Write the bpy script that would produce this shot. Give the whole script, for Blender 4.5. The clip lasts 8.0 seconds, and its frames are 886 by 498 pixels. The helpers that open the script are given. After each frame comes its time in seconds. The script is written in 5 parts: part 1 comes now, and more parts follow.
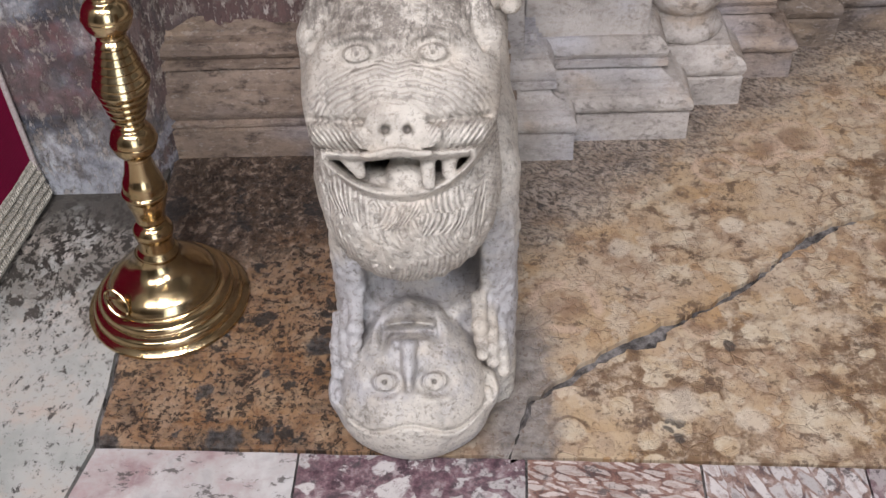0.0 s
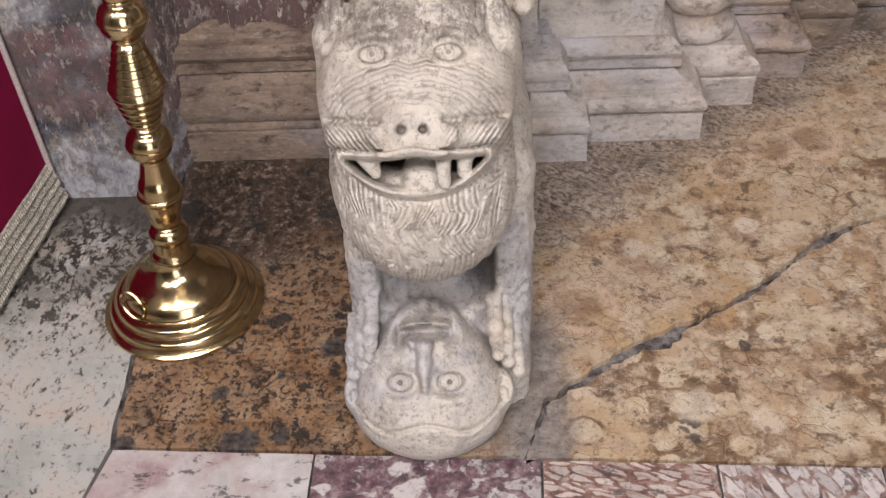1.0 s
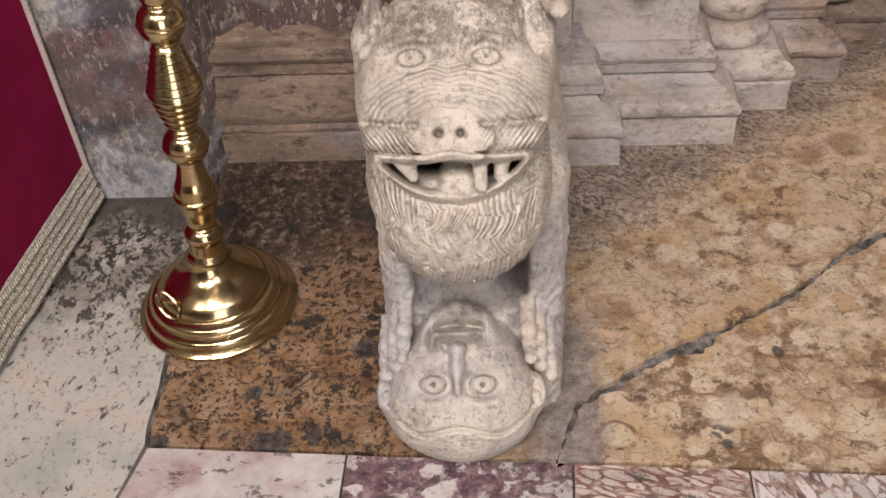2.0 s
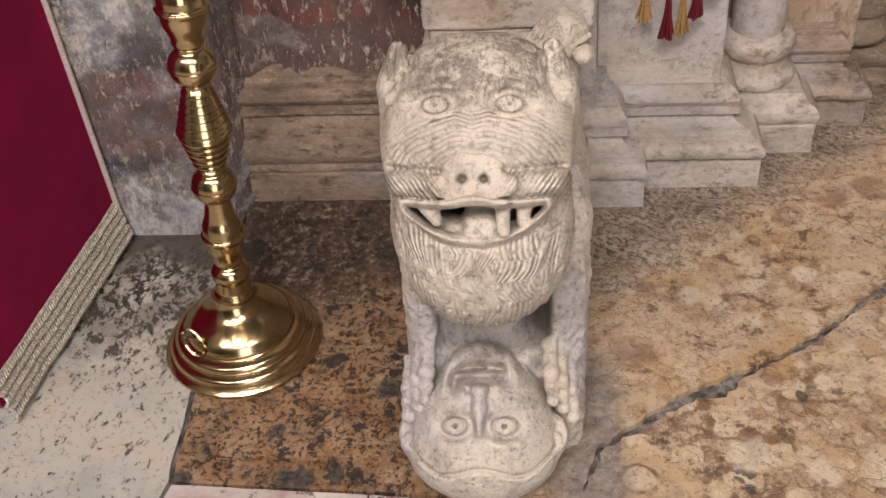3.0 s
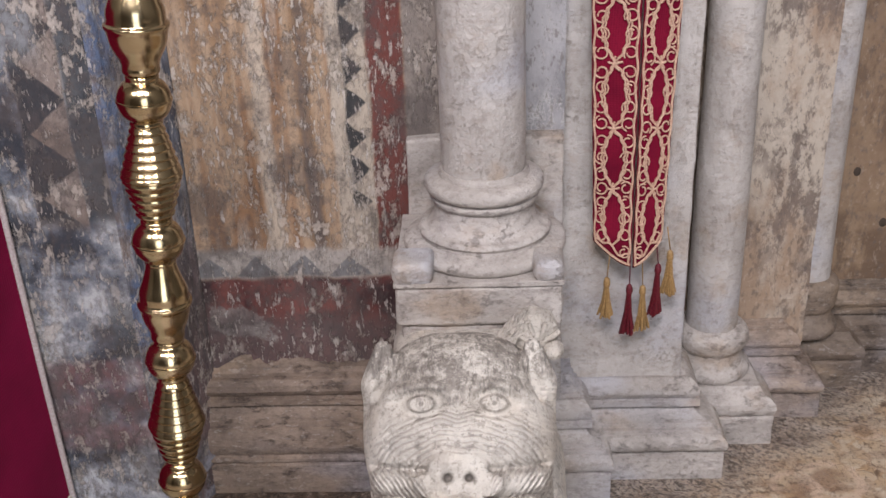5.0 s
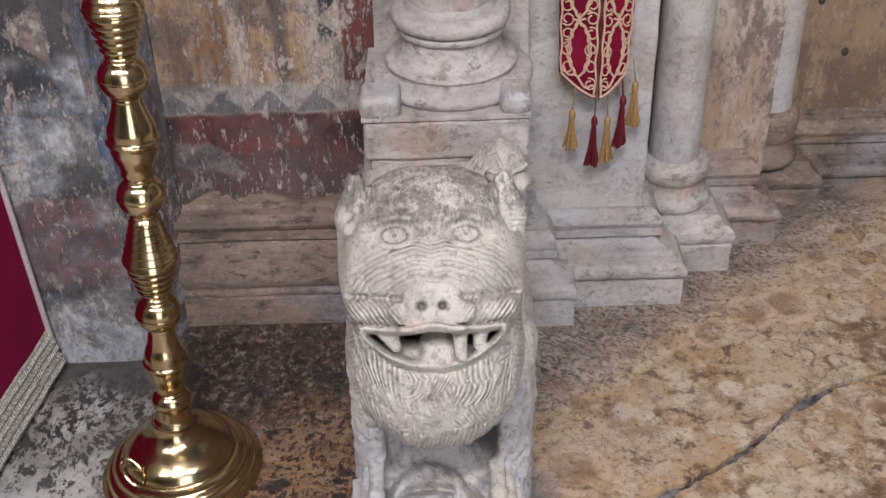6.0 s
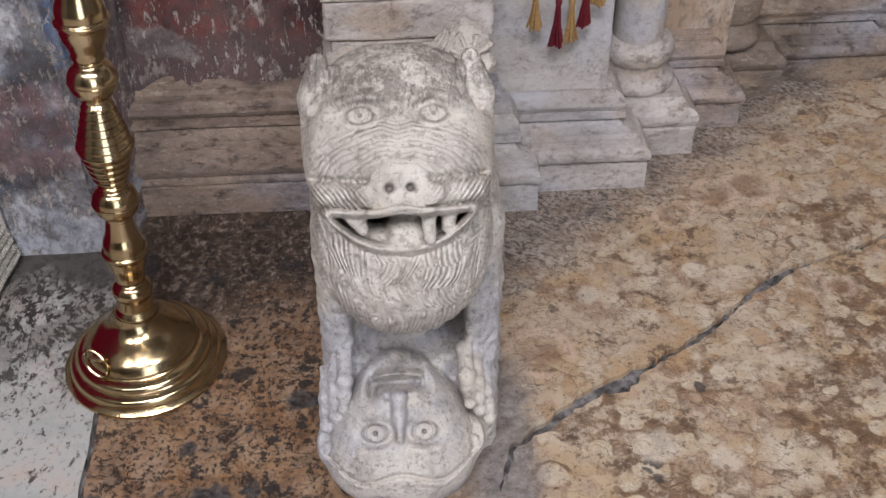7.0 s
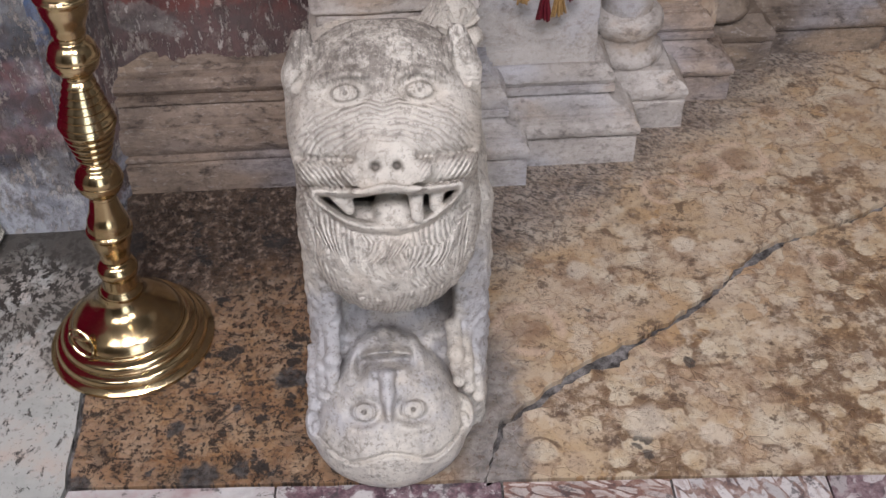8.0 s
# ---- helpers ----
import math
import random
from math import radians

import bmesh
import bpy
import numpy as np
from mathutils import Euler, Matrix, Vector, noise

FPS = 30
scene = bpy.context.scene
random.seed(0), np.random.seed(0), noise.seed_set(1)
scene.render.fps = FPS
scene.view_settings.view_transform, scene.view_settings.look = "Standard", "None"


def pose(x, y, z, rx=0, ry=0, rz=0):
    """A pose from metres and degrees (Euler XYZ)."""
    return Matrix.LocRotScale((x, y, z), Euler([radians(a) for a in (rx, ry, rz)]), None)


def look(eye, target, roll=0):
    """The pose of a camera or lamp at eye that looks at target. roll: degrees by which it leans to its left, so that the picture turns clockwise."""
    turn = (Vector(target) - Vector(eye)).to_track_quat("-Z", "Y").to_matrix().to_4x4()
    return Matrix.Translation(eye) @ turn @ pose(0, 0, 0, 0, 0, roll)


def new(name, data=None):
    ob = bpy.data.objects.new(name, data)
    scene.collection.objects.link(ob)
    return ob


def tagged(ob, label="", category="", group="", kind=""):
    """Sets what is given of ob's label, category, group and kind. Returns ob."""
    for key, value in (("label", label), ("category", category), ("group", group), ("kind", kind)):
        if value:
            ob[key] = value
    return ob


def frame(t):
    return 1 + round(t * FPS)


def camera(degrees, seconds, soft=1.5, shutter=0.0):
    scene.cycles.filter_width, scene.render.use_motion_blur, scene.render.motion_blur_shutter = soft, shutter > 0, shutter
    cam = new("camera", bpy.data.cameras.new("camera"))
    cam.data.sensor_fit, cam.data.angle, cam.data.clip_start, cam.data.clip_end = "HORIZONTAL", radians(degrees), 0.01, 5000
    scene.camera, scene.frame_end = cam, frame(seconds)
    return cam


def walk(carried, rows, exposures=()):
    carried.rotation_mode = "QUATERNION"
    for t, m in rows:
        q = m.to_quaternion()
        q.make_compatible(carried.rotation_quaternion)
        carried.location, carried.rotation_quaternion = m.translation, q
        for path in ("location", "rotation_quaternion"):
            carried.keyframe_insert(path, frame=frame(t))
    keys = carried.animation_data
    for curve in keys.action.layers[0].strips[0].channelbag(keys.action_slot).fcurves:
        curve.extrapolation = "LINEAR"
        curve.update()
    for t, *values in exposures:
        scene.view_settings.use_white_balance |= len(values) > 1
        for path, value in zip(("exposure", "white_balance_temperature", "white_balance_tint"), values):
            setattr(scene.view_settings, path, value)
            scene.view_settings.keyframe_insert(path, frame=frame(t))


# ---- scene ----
cam = camera(44.5, 8.0)
PATH = [
    (0, (0.04, 0.118, 1.402), (-0.029, 1.577, 0.035), -3.0),
    (0.5, (0.039, 0.118, 1.403), (-0.037, 1.577, 0.038), -3.5),
    (1, (0.035, 0.113, 1.4), (-0.055, 1.576, 0.04), -3.8),
    (1.5, (0.023, 0.111, 1.401), (-0.085, 1.575, 0.043), -4.1),
    (3, (0.029, 0.106, 1.422), (-0.156, 1.611, 0.118), -5.1),
    (3.5, (0.007, 0.101, 1.438), (-0.171, 1.757, 0.331), -4.4),
    (4, (0.005, 0.078, 1.461), (-0.158, 1.854, 0.557), -3.9),
    (5.3, (-0.021, 0.096, 1.454), (-0.067, 1.891, 0.574), -2.0),
    (5.5, (-0.023, 0.09, 1.456), (-0.056, 1.826, 0.463), -2.1),
    (6, (-0.028, 0.077, 1.462), (-0.037, 1.718, 0.318), -1.9),
    (6.5, (-0.046, 0.097, 1.441), (0.003, 1.708, 0.257), -1.1),
    (7, (-0.041, 0.092, 1.437), (0.022, 1.608, 0.133), -1.0),
    (7.5, (-0.044, 0.11, 1.424), (0.031, 1.53, 0.017), -0.6),
    (8, (-0.038, 0.107, 1.433), (0.042, 1.588, 0.091), -0.9),
]
walk(cam, [(t, look(eye, target, roll)) for t, eye, target, roll in PATH], [(0, 0.0, 6500, 10), (0.5, 0.0, 6700, 11), (1.5, -0.05, 7300, 15), (3, -0.05, 7900, 15), (3.5, -0.05, 7350, 14), (4, 0.0, 6800, 12), (5.5, -0.1, 6500, 12), (6.5, -0.13, 6450, 11), (7.5, -0.16, 6250, 10), (8, -0.15, 6400, 11)])

# ---- light: daylight through the porch's openings, warm ceiling lamps ----
world = bpy.data.worlds.new("sky")
scene.world = world
world.use_nodes = True
sky = world.node_tree.nodes.new("ShaderNodeTexSky")
sky.sky_type, sky.sun_disc = "NISHITA", False
sky.sun_elevation, sky.sun_rotation = radians(40), radians(200)
world.node_tree.links.new(sky.outputs[0], world.node_tree.nodes["Background"].inputs[0])
world.node_tree.nodes["Background"].inputs[1].default_value = 0.1


def lamp(name, kind, m, power, colour, size=0.1, size_y=0.0):
    data = bpy.data.lights.new(name, kind)
    data.energy, data.color = power, colour
    if kind == "AREA":
        data.shape, data.size, data.size_y = "RECTANGLE", size, size_y or size
    elif kind == "POINT":
        data.shadow_soft_size = size
    ob = new(name, data)
    ob.matrix_world = m
    return ob


for x, power in ((-2.3, 70), (-0.3, 285), (1.7, 85)):
    lamp("window_light", "AREA", look((x, -1.72, 4.2), (x * 0.6, 2.0, 0.4)), power, (0.90, 0.905, 1.0), 1.2, 0.9)
lamp("doorway_light", "AREA", look((0.6, -1.78, 1.15), (0.3, 2.0, 0.5)), 42, (0.74, 0.84, 1.0), 1.3, 2.2)
for x, y in ((-0.9, -0.7), (0.7, -0.9), (-0.1, 0.2)):
    lamp("ceiling_lamp", "POINT", pose(x, y, 4.3), 8, (1.0, 0.86, 0.68), 0.06)


# ---- material graphs ----
class Graph:
    def __init__(self, name, rough=0.6, metal=0.0, spec=0.5):
        self.mat = bpy.data.materials.new(name)
        self.mat.use_nodes = True
        self.tree = self.mat.node_tree
        self.bsdf = self.tree.nodes["Principled BSDF"]
        self.bsdf.inputs["Roughness"].default_value = rough
        self.bsdf.inputs["Metallic"].default_value = metal
        self.bsdf.inputs["Specular IOR Level"].default_value = spec
        self.pos = self.add("ShaderNodeNewGeometry").outputs["Position"]

    def add(self, kind):
        return self.tree.nodes.new(kind)

    def put(self, socket, value):
        if isinstance(value, bpy.types.NodeSocket):
            self.tree.links.new(value, socket)
        elif isinstance(value, (tuple, list)) and len(value) == 3 and socket.type == "RGBA":
            socket.default_value = (*value, 1)
        else:
            socket.default_value = value

    def math(self, op, a, b=0.0, c=0.0, clamp=False):
        n = self.add("ShaderNodeMath")
        n.operation, n.use_clamp = op, clamp
        for s, v in zip(n.inputs, (a, b, c)):
            self.put(s, v)
        return n.outputs[0]

    def vec(self, op, a, b=(0, 0, 0)):
        n = self.add("ShaderNodeVectorMath")
        n.operation = op
        self.put(n.inputs[0], a)
        self.put(n.inputs[1], b)
        return n.outputs["Value"] if op in ("LENGTH", "DISTANCE") else n.outputs[0]

    def axes(self, v=None):
        n = self.add("ShaderNodeSeparateXYZ")
        self.put(n.inputs[0], v or self.pos)
        return n.outputs

    def join(self, x, y, z):
        n = self.add("ShaderNodeCombineXYZ")
        for s, v in zip(n.inputs, (x, y, z)):
            self.put(s, v)
        return n.outputs[0]

    def noise(self, scale, detail=4, rough=0.6, v=None, warp=0.0):
        n = self.add("ShaderNodeTexNoise")
        self.put(n.inputs["Vector"], v or self.pos)
        n.inputs["Scale"].default_value, n.inputs["Detail"].default_value = scale, detail
        n.inputs["Roughness"].default_value, n.inputs["Distortion"].default_value = rough, warp
        return n.outputs["Fac"]

    def warped(self, scale, amount, v=None):
        n = self.add("ShaderNodeTexNoise")
        self.put(n.inputs["Vector"], v or self.pos)
        n.inputs["Scale"].default_value, n.inputs["Detail"].default_value = scale, 3
        off = self.vec("SUBTRACT", n.outputs["Color"], (0.5, 0.5, 0.5))
        return self.vec("ADD", v or self.pos, self.vec("MULTIPLY", off, (amount,) * 3))

    def cells(self, scale, v=None, feature="F1", out="Distance", rand=1.0):
        n = self.add("ShaderNodeTexVoronoi")
        n.feature = feature
        self.put(n.inputs["Vector"], v or self.pos)
        n.inputs["Scale"].default_value, n.inputs["Randomness"].default_value = scale, rand
        return n.outputs[out]

    def step(self, x, lo, hi):
        """0 below lo, 1 above hi (or the other way round if lo > hi)."""
        n = self.add("ShaderNodeMapRange")
        n.interpolation_type = "SMOOTHSTEP"
        flip = lo > hi
        for s, v in zip(n.inputs, (x, min(lo, hi), max(lo, hi), float(flip), float(not flip))):
            self.put(s, v)
        return n.outputs[0]

    def band(self, x, lo, hi, soft):
        return self.math("MULTIPLY", self.step(x, lo - soft, lo + soft), self.step(x, hi + soft, hi - soft))

    def times(self, *values):
        out = values[0]
        for v in values[1:]:
            out = self.math("MULTIPLY", out, v)
        return out

    def mix(self, fac, a, b, blend="MIX"):
        n = self.add("ShaderNodeMix")
        n.data_type, n.blend_type = "RGBA", blend
        self.put(n.inputs[0], fac)
        self.put(n.inputs[6], a)
        self.put(n.inputs[7], b)
        return n.outputs[2]

    def ramp(self, fac, *stops):
        n = self.add("ShaderNodeValToRGB")
        self.put(n.inputs[0], fac)
        while len(n.color_ramp.elements) < len(stops):
            n.color_ramp.elements.new(1.0)
        for e, (p, c) in zip(n.color_ramp.elements, stops):
            e.position, e.color = p, (*c, 1)
        return n.outputs[0]

    def random(self):
        return self.add("ShaderNodeObjectInfo").outputs["Random"]

    def done(self, colour, height=None, depth=0.002, strength=0.6, rough=None):
        self.put(self.bsdf.inputs["Base Color"], colour)
        if rough is not None:
            self.put(self.bsdf.inputs["Roughness"], rough)
        if height is not None:
            n = self.add("ShaderNodeBump")
            n.inputs["Strength"].default_value, n.inputs["Distance"].default_value = strength, depth
            self.put(n.inputs["Height"], height)
            self.tree.links.new(n.outputs[0], self.bsdf.inputs["Normal"])
        return self.mat


def carved_marble(name, pale, mid, grime, amount=0.5, streak=1.0):
    g = Graph(name, 0.55, 0, 0.3)
    p = g.vec("MULTIPLY", g.pos, (1.0 / streak, 1.0 / streak, 1.0))
    big, fine = g.noise(6, 6, 0.65, p), g.noise(70, 6, 0.75, p)
    col = g.mix(g.step(big, 0.36, 0.64), pale, mid)
    cool = g.step(g.noise(4, 3, 0.5, g.vec("ADD", p, (8, 3, 2))), 0.50, 0.70)
    col = g.mix(g.times(cool, 0.55), col, (0.36, 0.36, 0.395))
    warm = g.step(g.noise(9, 4, 0.6, g.vec("ADD", p, (3, 1, 7))), 0.52, 0.70)
    col = g.mix(g.times(warm, 0.6), col, (0.33, 0.235, 0.155))
    smear = g.step(g.noise(30, 7, 0.8, g.vec("ADD", p, (1, 6, 2))), 0.50 - 0.05 * amount, 0.62)
    col = g.mix(g.times(smear, 0.06 + 0.30 * amount), col, grime)
    spots = g.times(g.step(fine, 0.53, 0.62), g.step(g.noise(12, 4), 0.42, 0.56))
    col = g.mix(g.times(spots, 0.2 + 0.45 * amount), col, grime)
    chips = g.step(g.noise(120, 4, 0.7, p), 0.57, 0.65)
    col = g.mix(g.times(chips, 0.2), col, (0.60, 0.54, 0.48))
    h = g.math("SUBTRACT", g.math("ADD", fine, g.times(g.noise(25, 5, 0.7), 1.2)), g.math("ADD", g.times(spots, 0.4), g.times(chips, -0.15)))
    veil = g.step(g.noise(85, 5, 0.75, g.vec("MULTIPLY", g.pos, (0.65, 0.65, 1.0))), 0.50, 0.62)
    col = g.mix(g.times(veil, 0.30), col, grime)
    return g.done(col, h, 0.008, 0.75, g.math("ADD", g.times(fine, 0.3), 0.40))


def furred_marble():
    """White marble with chiselled fur: ripples round the snout, strands on the lip and beard, soot on the crown."""
    g = Graph("weathered_white_marble", 0.55, 0, 0.3)
    x, y, z = g.axes()
    ax = g.math("ABSOLUTE", g.math("ADD", x, 0.048))
    big, fine = g.noise(7, 6, 0.65), g.noise(75, 6, 0.75)
    col = g.mix(g.step(big, 0.36, 0.66), (0.57, 0.51, 0.43), (0.44, 0.385, 0.32))
    warm = g.step(g.noise(6, 4, 0.6, g.vec("ADD", g.pos, (3, 1, 7))), 0.50, 0.68)
    col = g.mix(g.times(warm, 0.4), col, (0.46, 0.36, 0.26))
    low = g.times(g.step(z, 0.46, 0.38), g.step(g.noise(7, 5, 0.6), 0.42, 0.6))
    col = g.mix(g.times(low, 0.5), col, (0.42, 0.42, 0.455))
    smear = g.step(g.noise(22, 6, 0.75), 0.50, 0.63)
    col = g.mix(g.times(smear, 0.36), col, (0.22, 0.19, 0.16))
    soot2 = g.times(g.step(g.noise(60, 6, 0.78), 0.54, 0.62), g.step(g.noise(8, 4), 0.44, 0.58))
    col = g.mix(g.times(soot2, 0.35), col, (0.14, 0.115, 0.095))
    crown = g.times(g.step(g.math("ADD", z, g.times(y, 0.12)), 0.888, 0.918), g.step(g.noise(50, 6, 0.8), 0.40, 0.55), g.step(g.noise(11, 4), 0.28, 0.50))
    col = g.mix(g.times(crown, 0.8), col, (0.13, 0.105, 0.085))
    dashes = g.times(g.step(g.math("ADD", z, g.times(y, 0.12)), 0.885, 0.905), g.step(g.noise(1.0, 4, 0.7, g.vec("MULTIPLY", g.pos, (190.0, 70.0, 70.0))), 0.52, 0.58))
    col = g.mix(g.times(dashes, 0.6), col, (0.11, 0.09, 0.075))
    pits = g.step(g.noise(125, 4, 0.78), 0.555, 0.60)
    col = g.mix(g.times(pits, 0.5), col, (0.16, 0.13, 0.105))
    spots = g.times(g.step(fine, 0.53, 0.62), g.step(g.noise(15, 4), 0.42, 0.58))
    col = g.mix(g.times(spots, 0.42), col, (0.17, 0.14, 0.115))
    q = g.warped(30, 0.006)
    qx, qy, qz = g.axes(q)
    qa = g.math("ABSOLUTE", g.math("ADD", qx, 0.048))
    up = g.math("ADD", g.times(g.math("SUBTRACT", z, 0.698), 0.79), g.times(g.math("SUBTRACT", y, 1.058), 0.61))
    qup = g.math("ADD", g.times(g.math("SUBTRACT", qz, 0.698), 0.79), g.times(g.math("SUBTRACT", qy, 1.058), 0.61))
    crease = g.times(g.step(qa, 0.022, 0.0), 0.0045)
    r = g.math("ADD", g.vec("LENGTH", g.join(g.times(qa, 0.62), qup, 0.0)), crease)
    front = g.times(g.step(y, 1.27, 1.24), g.step(z, 0.42, 0.44))
    du = g.math("SUBTRACT", up, 0.083)
    dx = g.math("SUBTRACT", ax, 0.0415)
    eye = g.vec("LENGTH", g.join(dx, du, 0.0))
    almond = g.vec("LENGTH", g.join(g.times(dx, 0.62), du, 0.0))
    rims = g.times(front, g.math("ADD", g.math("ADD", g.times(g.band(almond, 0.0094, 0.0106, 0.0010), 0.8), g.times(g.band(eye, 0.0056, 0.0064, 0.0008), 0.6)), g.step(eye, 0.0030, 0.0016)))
    face = g.times(front, g.step(up, 0.004, 0.012), g.step(r, 0.028, 0.033), g.step(r, 0.088, 0.072), g.step(ax, 0.108, 0.090), g.step(almond, 0.012, 0.018))
    ripple = g.math("SINE", g.times(g.math("ADD", r, g.times(g.noise(26, 3, 0.5), 0.012)), 2 * math.pi / 0.0056))
    lip = g.times(front, g.step(up, -0.026, -0.020), g.step(up, 0.014, 0.008), g.step(ax, 0.032, 0.040))
    hatch = g.math("SINE", g.times(g.math("ADD", qa, g.times(qup, -0.7)), 2 * math.pi / 0.0062))
    edge = g.math("SUBTRACT", up, g.times(g.math("MULTIPLY", ax, ax), 6.1))
    beard = g.times(front, g.step(edge, -0.078, -0.086))
    rowv = g.math("ADD", g.math("DIVIDE", edge, 0.027), g.times(g.math("SINE", g.times(qx, 62.0)), 0.35))
    inrow = g.math("FRACT", rowv)
    way = g.math("SINE", g.math("ADD", g.times(g.math("FLOOR", rowv), 2.3), g.times(g.math("ROUND", g.math("DIVIDE", qx, 0.055)), 1.7)))
    hook = g.math("SUBTRACT", 1.0, inrow)
    strand = g.math("SINE", g.times(g.math("ADD", qx, g.times(way, hook, hook, 0.017)), 2 * math.pi / 0.0066))
    flank = g.times(front, g.step(ax, 0.090, 0.102))
    slant = g.math("SINE", g.times(g.math("ADD", g.times(qz, 1.0), g.times(qy, 0.9)), 2 * math.pi / 0.0085))
    worn = g.times(g.step(g.noise(9, 4, 0.6), 0.28, 0.52), g.math("ADD", g.times(g.step(g.noise(45, 4, 0.7), 0.38, 0.6), 0.6), 0.4))
    fur = g.math("ADD", g.math("ADD", g.times(face, ripple), g.times(lip, hatch)), g.math("ADD", g.times(beard, strand, g.math("SUBTRACT", 1.0, flank)), g.times(flank, slant, 0.5)))
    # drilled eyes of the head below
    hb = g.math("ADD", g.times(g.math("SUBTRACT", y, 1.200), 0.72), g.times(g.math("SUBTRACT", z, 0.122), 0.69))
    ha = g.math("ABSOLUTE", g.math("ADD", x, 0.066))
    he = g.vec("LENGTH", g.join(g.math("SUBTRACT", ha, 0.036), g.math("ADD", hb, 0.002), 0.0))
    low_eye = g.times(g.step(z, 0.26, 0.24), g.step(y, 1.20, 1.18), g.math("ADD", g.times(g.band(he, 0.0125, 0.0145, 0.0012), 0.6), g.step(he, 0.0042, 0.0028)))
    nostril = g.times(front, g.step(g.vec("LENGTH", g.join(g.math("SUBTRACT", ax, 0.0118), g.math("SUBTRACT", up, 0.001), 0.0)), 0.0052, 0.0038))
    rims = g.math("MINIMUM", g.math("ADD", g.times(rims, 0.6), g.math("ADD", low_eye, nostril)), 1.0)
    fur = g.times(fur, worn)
    # recess shade painted into the colour: fur grooves, eye rims, pupils, nostrils
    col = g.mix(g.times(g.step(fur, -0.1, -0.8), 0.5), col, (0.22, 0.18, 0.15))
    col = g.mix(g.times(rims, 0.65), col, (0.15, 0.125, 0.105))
    h = g.math("ADD", g.math("SUBTRACT", g.times(fur, 0.20), g.times(rims, 0.3)), g.math("ADD", g.times(fine, 0.8), g.times(g.noise(28, 6, 0.75), 1.0)))
    return g.done(col, g.math("SUBTRACT", h, g.times(spots, 0.25)), 0.009, 0.85, g.math("ADD", g.times(fine, 0.25), 0.42))


def breccia_floor():
    """Yellow breccia slab: pale pebbles in an ochre ground, brown veins, black tooling marks and worn rings."""
    g = Graph("yellow_breccia", 0.5, 0, 0.4)
    x, y, z = g.axes()
    flat = g.join(x, y, 0.0)
    tone = g.noise(3.4, 5, 0.6, flat)
    col = g.ramp(tone, (0.38, (0.43, 0.275, 0.14)), (0.46, (0.46, 0.33, 0.20)), (0.54, (0.48, 0.375, 0.27)), (0.64, (0.45, 0.305, 0.17)))
    # fragments, each with its own tone, in a finer brown ground
    w = g.warped(26, 0.05, g.warped(7, 0.05, flat))
    shade = g.axes(g.cells(27, w, "F1", "Color"))
    frag = g.ramp(shade[0], (0.0, (0.36, 0.21, 0.10)), (0.4, (0.45, 0.32, 0.19)), (0.75, (0.54, 0.45, 0.33)), (1.0, (0.38, 0.28, 0.20)))
    col = g.mix(g.times(g.step(g.noise(5, 4, 0.6, flat), 0.36, 0.60), 0.65), col, frag)
    edge = g.cells(27, w, "DISTANCE_TO_EDGE")
    vein = g.times(g.step(edge, 0.085, 0.0), g.step(g.noise(8, 5, 0.65, flat), 0.40, 0.58))
    col = g.mix(g.times(vein, 0.5), col, (0.23, 0.13, 0.07))
    # round pale pebbles, thicker towards the front right
    peb = g.cells(17, g.warped(22, 0.02, flat), "SMOOTH_F1")
    where = g.step(g.math("ADD", g.noise(3.6, 3, 0.5, g.vec("ADD", flat, (2, 7, 0))), g.math("SUBTRACT", g.times(x, 0.16), g.times(y, 0.10))), 0.39, 0.46)
    pale = g.times(g.step(peb, 0.42, 0.30), where)
    col = g.mix(g.times(pale, 0.75), col, g.ramp(g.noise(20, 4, 0.6, flat), (0.35, (0.46, 0.35, 0.23)), (0.6, (0.58, 0.50, 0.38))))
    rim = g.times(g.band(peb, 0.40, 0.47, 0.02), where, g.step(g.noise(16, 5, 0.7, flat), 0.42, 0.58))
    col = g.mix(g.times(rim, 0.8), col, (0.13, 0.075, 0.045))
    rust = g.step(g.noise(6.5, 8, 0.74, g.vec("ADD", flat, (5, 2, 0))), 0.52, 0.60)
    col = g.mix(g.times(rust, 0.6), col, (0.24, 0.14, 0.08))
    grit = g.step(g.noise(34, 6, 0.78, g.vec("ADD", flat, (9, 4, 0))), 0.515, 0.60)
    col = g.mix(g.times(grit, g.step(g.noise(6, 4, 0.6, g.vec("ADD", flat, (3, 8, 0))), 0.44, 0.60), 0.65), col, (0.22, 0.14, 0.09))
    crackle = g.cells(15, g.warped(30, 0.035, g.warped(8, 0.06, flat)), "DISTANCE_TO_EDGE")
    hair = g.times(g.step(crackle, 0.030, 0.004), g.step(g.noise(11, 5, 0.7, g.vec("ADD", flat, (7, 7, 0))), 0.46, 0.56))
    stones = g.cells(19, g.warped(34, 0.016, flat))
    zone = g.step(g.math("ADD", g.noise(4.5, 5, 0.65, g.vec("ADD", flat, (6, 3, 0))), g.math("SUBTRACT", g.times(x, 0.32), g.times(y, 0.30))), 0.235, 0.33)
    between = g.times(zone, g.step(stones, 0.39, 0.47), g.step(g.noise(32, 6, 0.78, flat), 0.40, 0.54))
    col = g.mix(g.times(zone, g.step(stones, 0.44, 0.38), 0.75), col, g.ramp(g.noise(26, 5, 0.7, flat), (0.38, (0.44, 0.32, 0.19)), (0.60, (0.58, 0.49, 0.36))))
    col = g.mix(g.times(between, 0.85), col, (0.15, 0.085, 0.045))
    col = g.mix(g.times(hair, 0.2), col, (0.12, 0.075, 0.05))
